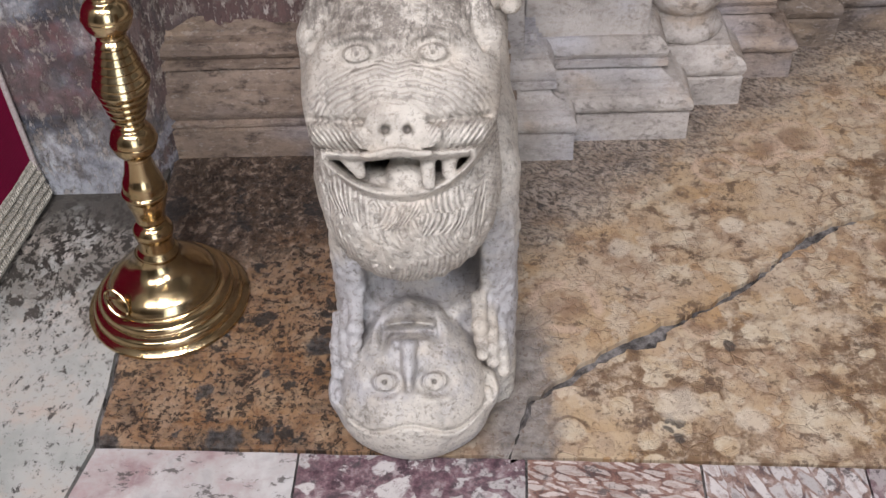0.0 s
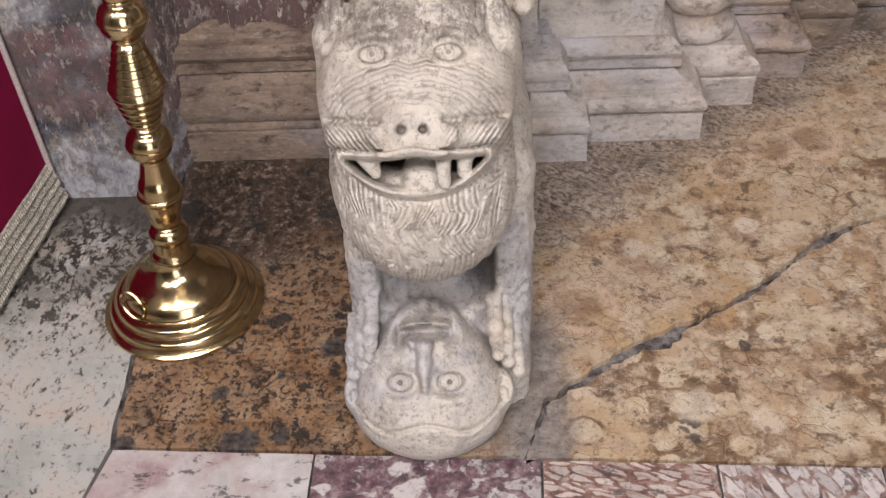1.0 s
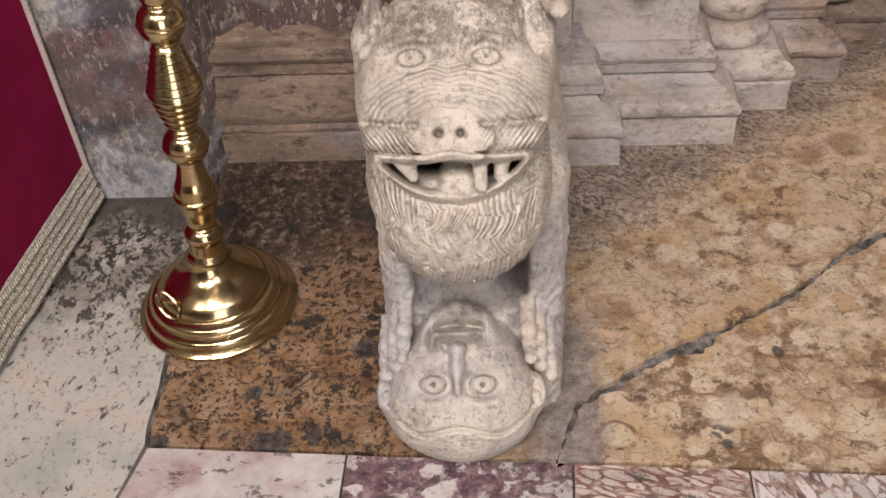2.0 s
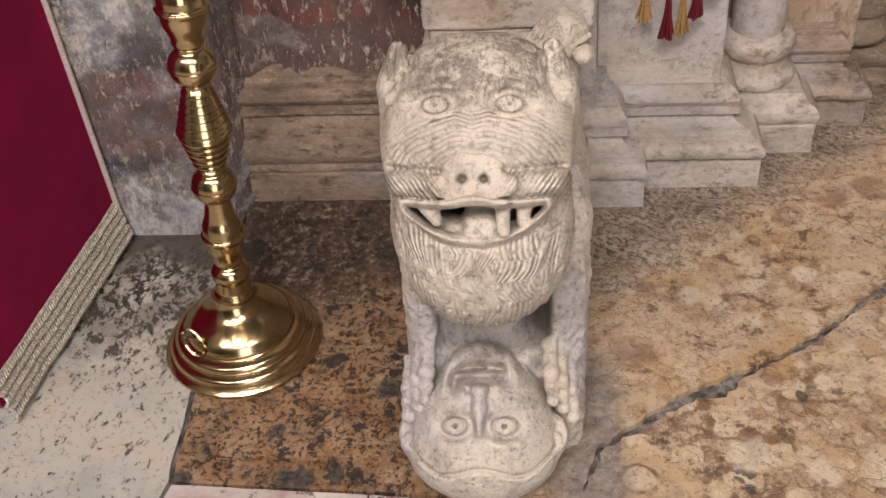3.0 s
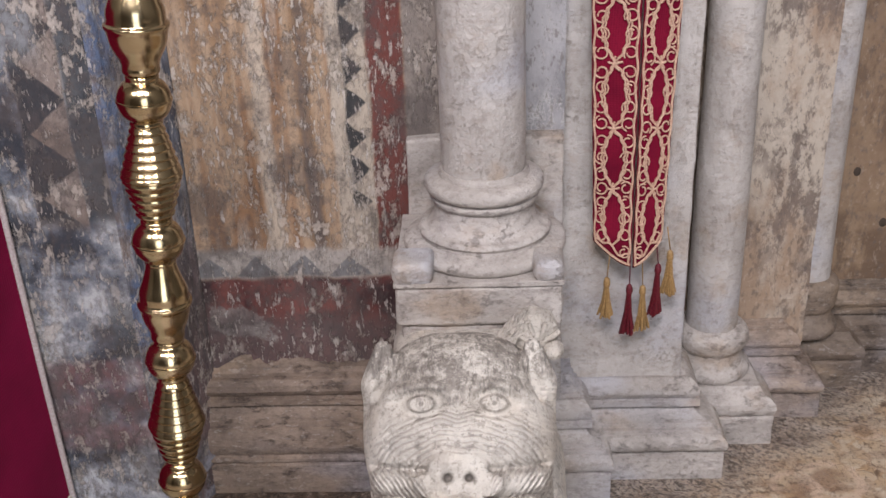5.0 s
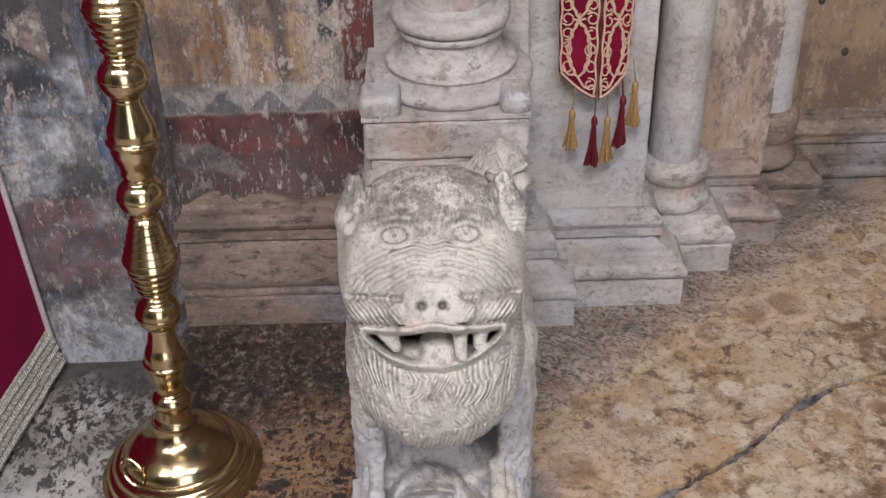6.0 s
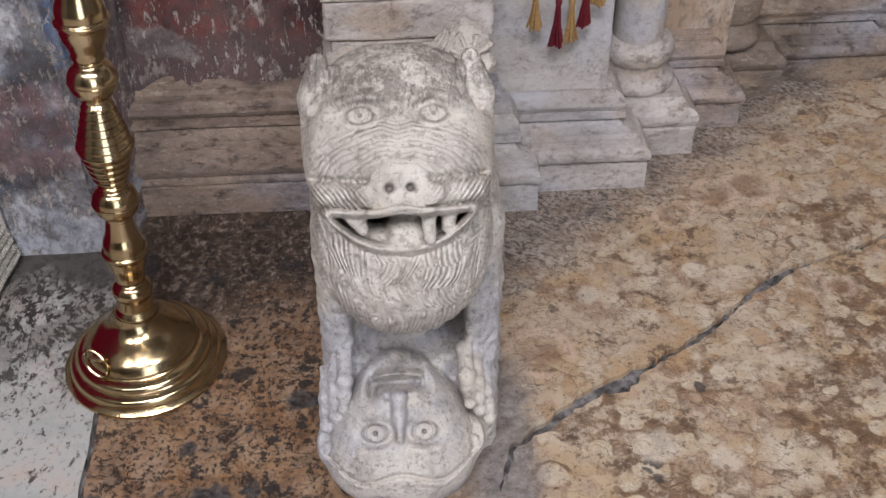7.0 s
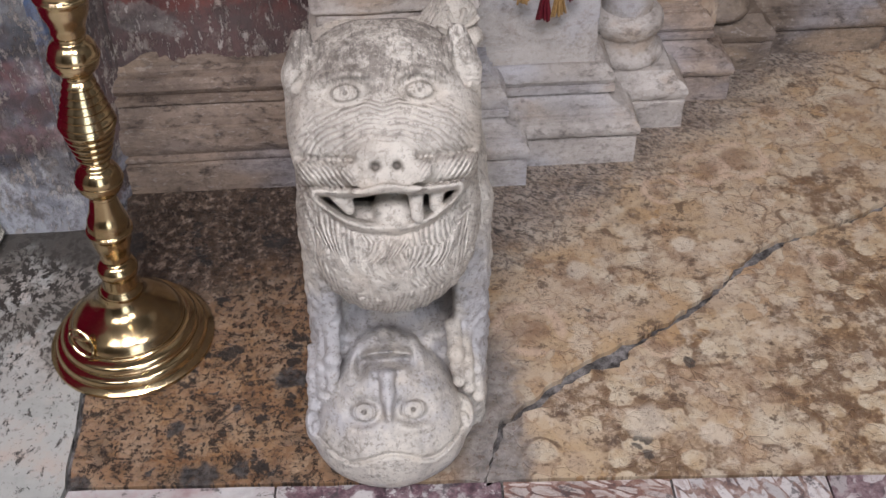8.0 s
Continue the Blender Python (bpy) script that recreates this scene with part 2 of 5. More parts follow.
    blot = g.step(g.noise(16, 7, 0.78, g.vec("ADD", flat, (4, 11, 0))), 0.555, 0.60)
    col = g.mix(g.times(blot, 0.8), col, (0.10, 0.06, 0.038))
    cream = g.step(g.noise(13, 5, 0.65, g.vec("ADD", flat, (14, 1, 0))), 0.56, 0.62)
    col = g.mix(g.times(cream, 0.6), col, (0.56, 0.46, 0.345))
    for cx, cy, r in ((0.344, 1.78, 0.034), (0.52, 1.84, 0.045), (0.70, 1.925, 0.062), (0.88, 2.035, 0.033),
                      (0.19, 1.46, 0.06), (0.82, 2.10, 0.03), (0.62, 1.90, 0.05), (0.79, 1.60, 0.03), (0.42, 1.40, 0.028)):
        d = g.vec("DISTANCE", g.warped(24, 0.022, flat), (cx, cy, 0))
        broken = g.step(g.noise(18, 4, 0.6, flat), 0.36, 0.55)
        col = g.mix(g.times(g.band(d, r * 0.78, r * 1.10, 0.006), broken, 0.8), col, (0.54, 0.39, 0.28))
        col = g.mix(g.times(g.step(d, r * 0.80, r * 0.45), broken, 0.65), col, (0.22, 0.125, 0.075))
    # picked tooling along the jambs, in slanting strokes
    line = g.math("SUBTRACT", y, g.times(x, 0.80))
    rag = g.math("ADD", line, g.times(g.noise(6, 6, 0.7, flat), 0.34))
    right = g.step(x, 0.0, 0.08)
    strip = g.times(g.step(rag, 1.60, 1.78), right)
    bx, by, bz = g.axes(g.warped(14, 0.05, flat))
    turned_uv = g.join(g.math("ADD", g.times(bx, 55.0), g.times(by, -38.0)), g.math("ADD", g.times(bx, 72.0), g.times(by, 105.0)), 0.0)
    strokes = g.step(g.noise(1.0, 5, 0.72, turned_uv), 0.49, 0.56)
    col = g.mix(g.times(strip, 0.7), col, g.ramp(g.noise(20, 6, 0.75, flat), (0.40, (0.20, 0.165, 0.14)), (0.60, (0.40, 0.345, 0.30))))
    col = g.mix(g.times(g.step(rag, 1.58, 1.78), right, strokes, 0.85), col, (0.06, 0.045, 0.036))
    pricks = g.times(g.step(rag, 1.48, 1.66), right, g.step(g.noise(70, 5, 0.75, flat), 0.545, 0.58))
    col = g.mix(g.times(pricks, 0.7), col, (0.085, 0.06, 0.045))
    # the part between the lion and the pale slab: orange, soaked and blackened
    left = g.step(g.math("ADD", x, g.times(g.noise(9, 5, 0.65, flat), 0.10)), 0.03, -0.04)
    back = g.step(g.math("ADD", g.math("SUBTRACT", y, g.times(x, 0.25)), g.times(g.noise(7, 6, 0.7, flat), 0.40)), 1.80, 2.0)
    col = g.mix(g.times(left, 0.7), col, g.ramp(g.noise(14, 5, 0.65, flat), (0.38, (0.09, 0.038, 0.015)), (0.5, (0.205, 0.093, 0.038)), (0.62, (0.29, 0.185, 0.11))))
    col = g.mix(g.times(left, back, 0.9), col, g.ramp(g.noise(50, 7, 0.8, g.vec("MULTIPLY", g.warped(12, 0.05, flat), (1.25, 0.8, 1))), (0.44, (0.03, 0.022, 0.017)), (0.52, (0.085, 0.060, 0.045)), (0.62, (0.30, 0.235, 0.185))))
    black = g.times(left, g.math("MAXIMUM", g.step(g.noise(85, 6, 0.8, g.warped(30, 0.03, flat)), 0.538, 0.552), g.step(g.noise(21, 8, 0.84, flat), 0.548, 0.562)))
    col = g.mix(g.times(black, 0.92), col, (0.024, 0.018, 0.015))
    tar = g.times(left, g.step(g.noise(9, 5, 0.7, g.vec("ADD", flat, (1.7, 0.4, 0))), 0.575, 0.605))
    col = g.mix(g.times(tar, 0.92), col, (0.028, 0.025, 0.023))
    for cx, cy, r in ((-0.575, 1.172, 0.026), (-0.375, 1.172, 0.042), (-0.425, 1.275, 0.020), (-0.24, 1.375, 0.034), (-0.33, 1.315, 0.014), (-0.315, 1.185, 0.018), (-0.46, 1.19, 0.010), (-0.37, 1.35, 0.010)):
        d = g.vec("DISTANCE", g.warped(60, 0.03, g.warped(22, 0.04, flat)), (cx, cy, 0))
        col = g.mix(g.times(g.step(d, r, r * 0.7), 0.92), col, g.ramp(g.noise(70, 5, 0.75, flat), (0.42, (0.022, 0.02, 0.02)), (0.6, (0.10, 0.092, 0.085))))
    # grey cement smeared along the lion's side down to the crack
    smear = g.times(g.step(g.math("ADD", x, g.times(g.noise(13, 5, 0.7, flat), 0.12)), 0.245, 0.185), right, g.step(y, 1.50, 1.38))
    col = g.mix(g.times(smear, 0.85), col, g.ramp(g.noise(40, 5, 0.7, flat), (0.38, (0.13, 0.115, 0.105)), (0.62, (0.29, 0.265, 0.245))))
    for cx, cy, r in ((0.338, 1.205, 0.011), (0.352, 1.196, 0.012), (0.333, 1.183, 0.009), (0.347, 1.168, 0.014), (0.30, 1.50, 0.007), (0.16, 1.73, 0.010), (0.46, 1.36, 0.012)):
        d = g.vec("DISTANCE", g.warped(40, 0.03, flat), (cx, cy, 0))
        col = g.mix(g.times(g.step(d, r, r * 0.6), 0.85), col, (0.05, 0.042, 0.038))
    for cx, cy, r in ((0.305, 1.606, 0.030), (0.52, 1.66, 0.03), (0.36, 1.23, 0.045), (0.47, 1.20, 0.03)):
        d = g.vec("DISTANCE", g.warped(18, 0.05, flat), (cx, cy, 0))
        col = g.mix(g.times(g.step(d, r, r * 0.6), 0.7), col, (0.58, 0.49, 0.38))
    specks = g.step(g.noise(85, 4, 0.7, flat), 0.56, 0.63)
    col = g.mix(g.times(specks, 0.6), col, (0.12, 0.07, 0.045))
    col = g.mix(1.0, col, (0.90, 0.89, 0.88), "MULTIPLY")
    h = g.math("ADD", g.noise(38, 7, 0.75, flat), g.times(g.math("ADD", g.math("ADD", vein, grit), g.times(strip, strokes)), -0.5))
    h = g.math("SUBTRACT", h, g.times(g.math("ADD", black, tar), 0.5))
    return g.done(col, h, 0.0035, 0.6, g.math("ADD", g.times(rust, 0.2), 0.36))


def pale_slab():
    g = Graph("pale_marble", 0.4, 0, 0.4)
    x, y, z = g.axes()
    col = g.ramp(g.noise(5, 6, 0.65), (0.36, (0.29, 0.295, 0.262)), (0.5, (0.37, 0.36, 0.325)), (0.64, (0.40, 0.355, 0.30)))
    cloud = g.step(g.noise(11, 5, 0.7, g.vec("ADD", g.pos, (2, 5, 1))), 0.50, 0.66)
    col = g.mix(g.times(cloud, 0.5), col, (0.44, 0.33, 0.26))
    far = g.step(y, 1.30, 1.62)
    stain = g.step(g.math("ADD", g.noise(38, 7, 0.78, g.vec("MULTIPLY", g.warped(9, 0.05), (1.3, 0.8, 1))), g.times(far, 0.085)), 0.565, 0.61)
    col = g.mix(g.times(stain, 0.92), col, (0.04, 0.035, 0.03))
    # the slab turns greyer and darker towards its back edge
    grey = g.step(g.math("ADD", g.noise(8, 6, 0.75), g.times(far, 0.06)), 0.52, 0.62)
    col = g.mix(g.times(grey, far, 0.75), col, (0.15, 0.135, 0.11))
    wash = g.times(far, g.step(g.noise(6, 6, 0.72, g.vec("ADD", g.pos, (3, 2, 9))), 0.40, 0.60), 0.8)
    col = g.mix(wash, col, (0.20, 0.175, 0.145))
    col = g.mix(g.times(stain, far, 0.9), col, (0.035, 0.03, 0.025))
    back_tone = g.times(g.step(g.math("ADD", y, g.times(g.noise(10, 5, 0.7), 0.3)), 1.80, 1.90), 0.85)
    col = g.mix(back_tone, col, (0.055, 0.048, 0.04))
    fine = g.step(g.noise(90, 4, 0.7), 0.575, 0.64)
    col = g.mix(g.times(fine, 0.5), col, (0.12, 0.10, 0.085))
    return g.done(col, g.math("SUBTRACT", g.noise(40, 5), stain), 0.002, 0.4)


def breccia_slab(name, angle, scale, stretch, cover, pale, vein, dark, patch=0.0):
    """Flat pale fragments, drawn out along one direction, in a dark violet-brown ground."""
    g = Graph(name, 0.4, 0, 0.4)
    x, y, z = g.axes()
    ca, sa = math.cos(radians(angle)), math.sin(radians(angle))
    u = g.math("ADD", g.times(x, ca), g.times(y, sa))
    v = g.math("SUBTRACT", g.times(y, ca), g.times(x, sa))
    p = g.warped(15, 0.05, g.join(u, g.times(v, stretch), angle * 0.1))
    tone = g.axes(g.cells(scale, p, "F1", "Color"))
    frag = g.mix(g.step(tone[0], 0.2, 0.9), pale, tuple(c * 0.72 for c in pale))
    frag = g.mix(g.times(g.step(g.noise(24, 6, 0.7, p), 0.50, 0.62), 0.5), frag, vein)
    edge = g.cells(scale, p, "DISTANCE_TO_EDGE")
    share = g.math("ADD", g.noise(6, 5, 0.65, p), cover - 0.5)
    ground = g.step(g.math("SUBTRACT", edge, g.times(share, 0.26)), 0.015, -0.025)
    matrix = g.ramp(g.noise(34, 6, 0.72), (0.38, dark), (0.50, vein), (0.62, tuple(0.5 * (a + b) for a, b in zip(vein, pale))))
    col = g.mix(g.times(ground, 0.95), frag, matrix)
    if patch:
        big = g.step(g.noise(9, 7, 0.72, g.vec("ADD", g.pos, (2.3, 0.7, 0))), 0.53 - 0.02 * patch, 0.53)
        col = g.mix(g.times(big, 0.9), col, g.ramp(g.noise(40, 6, 0.75), (0.40, (0.045, 0.025, 0.032)), (0.52, (0.14, 0.075, 0.085)), (0.64, (0.27, 0.20, 0.20))))
    grime = g.step(g.noise(17, 7, 0.78, g.vec("ADD", g.pos, (9, 2, 3))), 0.56, 0.61)
    col = g.mix(g.times(grime, 0.75), col, (0.06, 0.05, 0.05))
    fine = g.step(g.noise(95, 5, 0.75), 0.54, 0.60)
    col = g.mix(g.times(fine, 0.4), col, dark)
    return g.done(col, g.math("SUBTRACT", g.noise(60, 5), g.times(grime, 0.5)), 0.002, 0.4)


def rose_marble():
    g = Graph("rose_marble", 0.4, 0, 0.4)
    w = g.warped(6, 0.12)
    col = g.ramp(g.noise(7, 6, 0.65, w), (0.36, (0.27, 0.185, 0.18)), (0.44, (0.365, 0.30, 0.28)), (0.54, (0.41, 0.375, 0.35)), (0.64, (0.31, 0.29, 0.275)))
    col = g.mix(g.times(g.step(g.noise(30, 6, 0.75), 0.5, 0.68), 0.5), col, (0.36, 0.24, 0.23))
    col = g.mix(g.times(g.step(g.noise(8, 5, 0.7, g.vec("ADD", g.pos, (5, 5, 5))), 0.5, 0.66), 0.6), col, (0.52, 0.50, 0.47))
    stain = g.step(g.noise(24, 6, 0.75, g.vec("MULTIPLY", g.pos, (1, 2.0, 1))), 0.565, 0.61)
    col = g.mix(g.math("MULTIPLY", stain, 0.8), col, (0.06, 0.05, 0.045))
    return g.done(col, g.math("SUBTRACT", g.noise(45, 4), stain), 0.002, 0.35)


def mortar():
    g = Graph("mortar", 0.9, 0, 0.2)
    col = g.ramp(g.noise(30, 6, 0.7), (0.40, (0.035, 0.030, 0.027)), (0.50, (0.10, 0.09, 0.083)), (0.62, (0.22, 0.20, 0.188)))
    return g.done(col, g.noise(80, 5, 0.7), 0.004, 0.8)


def fresco(name, painter):
    """Old wall painting: painter(g, x, y, z) gives the painted colour, which flakes off to plaster."""
    g = Graph(name, 0.8, 0, 0.25)
    p = g.warped(16, 0.018)
    x, y, z = g.axes(p)
    col = painter(g, x, y, z)
    grain = g.noise(48, 6, 0.75, g.vec("MULTIPLY", g.pos, (1.0, 1.0, 0.6)))
    col = g.mix(g.times(g.step(grain, 0.48, 0.64), 0.55), col, (0.10, 0.08, 0.075))
    flake = g.times(g.step(g.noise(34, 6, 0.76, g.vec("MULTIPLY", g.pos, (1.2, 1.0, 0.65))), 0.52, 0.58), g.step(g.noise(5, 3), 0.36, 0.52))
    col = g.mix(g.math("MULTIPLY", flake, 0.65), col, g.ramp(grain, (0.35, (0.42, 0.36, 0.30)), (0.6, (0.58, 0.51, 0.44))))
    chips = g.step(g.noise(80, 4, 0.7, g.vec("MULTIPLY", g.pos, (1.4, 1, 0.45))), 0.57, 0.62)
    col = g.mix(g.math("MULTIPLY", chips, 0.6), col, (0.66, 0.60, 0.54))
    h = g.math("ADD", g.math("MULTIPLY", grain, 1.0), g.math("MULTIPLY", g.math("ADD", flake, chips), -0.5))
    soot = g.step(g.noise(7, 6, 0.75, g.vec("ADD", g.pos, (6, 6, 1))), 0.48, 0.60)
    col = g.mix(g.times(soot, 0.6), col, (0.09, 0.075, 0.07))
    col = g.mix(1.0, col, (0.84, 0.81, 0.78), "MULTIPLY")
    return g.done(col, h, 0.009, 0.8)


def paint_bay(g, x, y, z):
    """Ochre and cream stripes, a toothed border, a dark red edge band, and a red field below a pale fillet."""
    col = g.ramp(g.math("ADD", g.noise(2.2, 2, 0.5, g.join(g.times(x, 9.0), 0.0, g.times(z, 0.5))), 0.0),
                 (0.30, (0.13, 0.10, 0.085)), (0.42, (0.30, 0.19, 0.11)), (0.52, (0.42, 0.30, 0.20)), (0.62, (0.27, 0.15, 0.08)), (0.72, (0.46, 0.40, 0.33)))
    col = g.mix(g.times(g.band(x, -0.425, -0.395, 0.006), 0.8), col, (0.52, 0.44, 0.35))
    col = g.mix(g.band(x, -0.285, -0.213, 0.004), col, (0.46, 0.39, 0.31))
    saw = g.math("ABSOLUTE", g.math("SUBTRACT", g.math("FRACT", g.times(z, 15.5)), 0.5))
    tooth = g.math("SUBTRACT", g.math("ADD", -0.258, g.times(saw, 0.075)), x)
    col = g.mix(g.times(g.band(x, -0.258, -0.222, 0.003), g.step(tooth, -0.003, 0.003), g.step(z, 0.60, 0.66)), col, (0.045, 0.045, 0.045))
    col = g.mix(g.band(x, -0.213, -0.150, 0.004), col, (0.155, 0.05, 0.04))
    col = g.mix(g.step(x, -0.152, -0.146), col, (0.27, 0.23, 0.20))
    col = g.mix(g.times(g.band(z, 0.485, 0.55, 0.008), g.step(x, -0.17, -0.19)), col, (0.40, 0.36, 0.32))
    saw2 = g.math("ABSOLUTE", g.math("SUBTRACT", g.math("FRACT", g.times(x, 11.0)), 0.5))
    dark = g.times(g.step(g.math("SUBTRACT", z, g.math("ADD", 0.485, g.times(saw2, 0.10))), 0.003, -0.003), g.band(z, 0.49, 0.54, 0.003), g.step(x, -0.2, -0.22))
    col = g.mix(g.times(dark, 0.7), col, (0.10, 0.11, 0.125))
    field = g.times(g.step(z, 0.492, 0.480), g.step(x, -0.16, -0.19))
    col = g.mix(field, col, g.ramp(g.noise(12, 4), (0.40, (0.05, 0.026, 0.026)), (0.52, (0.14, 0.048, 0.042)), (0.64, (0.20, 0.075, 0.062))))
    col = g.mix(g.times(g.step(z, 0.42, 0.37), g.step(x, -0.16, -0.19), 0.7), col, (0.13, 0.10, 0.095))
    patch = g.vec("LENGTH", g.join(g.math("ADD", x, 0.505), 0.0, g.times(g.math("ADD", g.math("SUBTRACT", z, 0.385), g.times(g.math("ADD", x, 0.5), 0.35)), 1.7)))
    return g.mix(g.times(g.step(g.math("ADD", patch, g.times(g.noise(16, 6, 0.75), 0.16)), 0.150, 0.138), 0.75), col, g.ramp(g.noise(30, 5, 0.7), (0.4, (0.17, 0.145, 0.135)), (0.6, (0.33, 0.30, 0.275))))


def paint_pier(g, x, y, z):
    """Slate and blue-grey ground with black and ochre teeth, black panels and a faded red foot."""
    col = g.ramp(g.noise(9, 5, 0.65), (0.40, (0.045, 0.048, 0.058)), (0.47, (0.13, 0.14, 0.165)), (0.54, (0.27, 0.28, 0.30)), (0.61, (0.50, 0.50, 0.50)))
    up = g.step(z, 0.66, 0.70)
    saw = g.math("ABSOLUTE", g.math("SUBTRACT", g.math("FRACT", g.math("ADD", g.times(z, 8.3), 0.45)), 0.5))
    inside = g.times(g.band(x, -0.79, -0.705, 0.003), up)
    col = g.mix(g.times(inside, 0.85), col, (0.26, 0.20, 0.16))
    tooth = g.math("SUBTRACT", g.math("ADD", -0.775, g.times(saw, 0.14)), x)
    col = g.mix(g.times(inside, g.step(tooth, -0.003, 0.003)), col, (0.05, 0.05, 0.055))
    col = g.mix(g.times(g.band(x, -0.705, -0.645, 0.004), up, 0.85), col, (0.045, 0.05, 0.055))
    col = g.mix(g.times(g.step(z, 0.95, 1.02), g.step(x, -0.72, -0.75), 0.8), col, (0.30, 0.31, 0.32))
    col = g.mix(g.times(g.band(x, -0.70, -0.645, 0.004), g.band(z, 0.40, 0.52, 0.008), 0.7), col, (0.08, 0.085, 0.09))
    blue = g.times(g.step(x, -0.645, -0.63), g.step(z, 0.3, 0.4), g.step(g.noise(14, 4), 0.42, 0.6))
    col = g.mix(g.times(blue, 0.8), col, (0.14, 0.20, 0.32))
    red = g.times(g.band(z, 0.20, 0.40, 0.012), g.step(g.noise(10, 4, 0.6, g.vec("ADD", g.pos, (4, 4, 4))), 0.36, 0.56))
    col = g.mix(g.times(red, 0.7), col, (0.25, 0.13, 0.12))
    foot = g.step(g.math("ADD", z, g.times(g.noise(12, 5, 0.7), 0.30)), 0.30, 0.20)
    return g.mix(g.times(foot, 0.7), col, (0.53, 0.54, 0.57))


def paint_return(g, x, y, z):
    """Slate blue above, streaked down to a bare brown band and a chalky blue foot."""
    run = g.join(g.times(x, 6.0), g.times(y, 6.0), g.times(z, 0.9))
    col = g.ramp(g.noise(5, 6, 0.7, run), (0.40, (0.06, 0.066, 0.085)), (0.47, (0.15, 0.16, 0.19)), (0.54, (0.30, 0.30, 0.31)), (0.60, (0.20, 0.15, 0.125)), (0.66, (0.36, 0.33, 0.31)))
    col = g.mix(g.times(g.step(y, 1.86, 1.83), g.step(z, 0.35, 0.45), g.step(g.noise(10, 5, 0.7), 0.40, 0.56), 0.7), col, (0.10, 0.16, 0.29))
    brown = g.times(g.step(g.math("ADD", z, g.times(g.noise(9, 5, 0.7), 0.35)), 0.80, 0.66), g.step(g.math("ADD", y, g.times(g.noise(14, 5, 0.7), 0.10)), 1.885, 1.915))
    col = g.mix(g.times(brown, 0.75), col, g.ramp(g.noise(8, 5, 0.7, run), (0.42, (0.075, 0.048, 0.040)), (0.56, (0.20, 0.125, 0.105))))
    foot = g.times(g.step(g.math("ADD", z, g.times(g.noise(14, 5, 0.7), 0.24)), 0.28, 0.18), g.step(g.noise(18, 5, 0.7), 0.40, 0.55))
    return g.mix(g.times(foot, 0.8), col, (0.42, 0.43, 0.48))


def panel_marble(name, ground, blot, spot, scale=14, stretch=0.5):
    g = Graph(name, 0.5, 0, 0.4)
    p = g.vec("MULTIPLY", g.pos, (1.0, 1.0, stretch))
    col = g.mix(g.step(g.noise(6, 6, 0.7, p), 0.40, 0.60), ground, blot)
    m = g.times(g.step(g.noise(scale, 7, 0.78, g.warped(scale, 0.4 / scale, p)), 0.47, 0.56), g.step(g.noise(4, 3), 0.40, 0.56))
    col = g.mix(g.times(m, 0.8), col, spot)
    col = g.mix(g.times(g.step(g.noise(60, 6, 0.75, p), 0.52, 0.62), 0.6), col, (0.09, 0.068, 0.055))
    col = g.mix(g.times(g.step(g.noise(100, 4, 0.7, p), 0.58, 0.65), 0.18), col, (0.50, 0.42, 0.34))
    return g.done(col, g.math("ADD", g.noise(60, 5), g.times(m, -0.3)), 0.006, 0.6)


def brass():
    g = Graph("brass", 0.16, 1.0)
    col = g.ramp(g.noise(9, 4, 0.6), (0.35, (0.43, 0.31, 0.16)), (0.65, (0.62, 0.48, 0.28)))
    tarnish = g.step(g.noise(22, 6, 0.7), 0.55, 0.75)
    col = g.mix(g.times(tarnish, 0.45), col, (0.40, 0.27, 0.12))
    rough = g.math("ADD", g.math("MULTIPLY", g.noise(30, 5, 0.7), 0.20), 0.08)
    return g.done(col, g.noise(120, 3), 0.0006, 0.25, rough)


def cloth(name, colour, dark, weave=900.0, rough=0.85):
    g = Graph(name, rough, 0, 0.2)
    x, y, z = g.axes()
    col = g.mix(g.step(g.noise(6, 4), 0.3, 0.7), colour, dark)
    w = g.math("ADD", g.math("SINE", g.times(z, weave)), g.math("SINE", g.times(g.math("ADD", x, y), weave)))
    col = g.mix(g.times(g.step(g.noise(240, 3), 0.45, 0.7), 0.4), col, dark)
    g.bsdf.inputs["Specular IOR Level"].default_value = 0.06
    g.bsdf.inputs["Sheen Weight"].default_value = 0.01
    g.bsdf.inputs["Sheen Roughness"].default_value = 0.5
    return g.done(col, g.math("ADD", w, g.times(g.noise(12, 3), 6.0)), 0.0008, 0.2)


def plain(name, a, b, rough=0.7, scale=40.0, metal=0.0):
    g = Graph(name, rough, metal, 0.3)
    return g.done(g.mix(g.step(g.noise(scale, 5, 0.7), 0.35, 0.65), a, b), g.noise(scale * 2, 4), 0.002, 0.4)


LION = furred_marble()
JAMB = carved_marble("greyed_marble", (0.46, 0.405, 0.355), (0.32, 0.278, 0.24), (0.10, 0.078, 0.065), 0.5, 1.4)
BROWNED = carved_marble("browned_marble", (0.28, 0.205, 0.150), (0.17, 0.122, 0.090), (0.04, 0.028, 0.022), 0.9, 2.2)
# darker copy of the marble for the door side and second colonette
DARKER = carved_marble("darker_marble", (0.22, 0.165, 0.12), (0.13, 0.095, 0.07), (0.04, 0.029, 0.022), 0.9, 2.0)
SHAFT = carved_marble("column_marble", (0.46, 0.415, 0.37), (0.38, 0.335, 0.295), (0.22, 0.17, 0.13), 0.25)
FLOOR = breccia_floor()
PALE, ROSE, MORTAR = pale_slab(), rose_marble(), mortar()
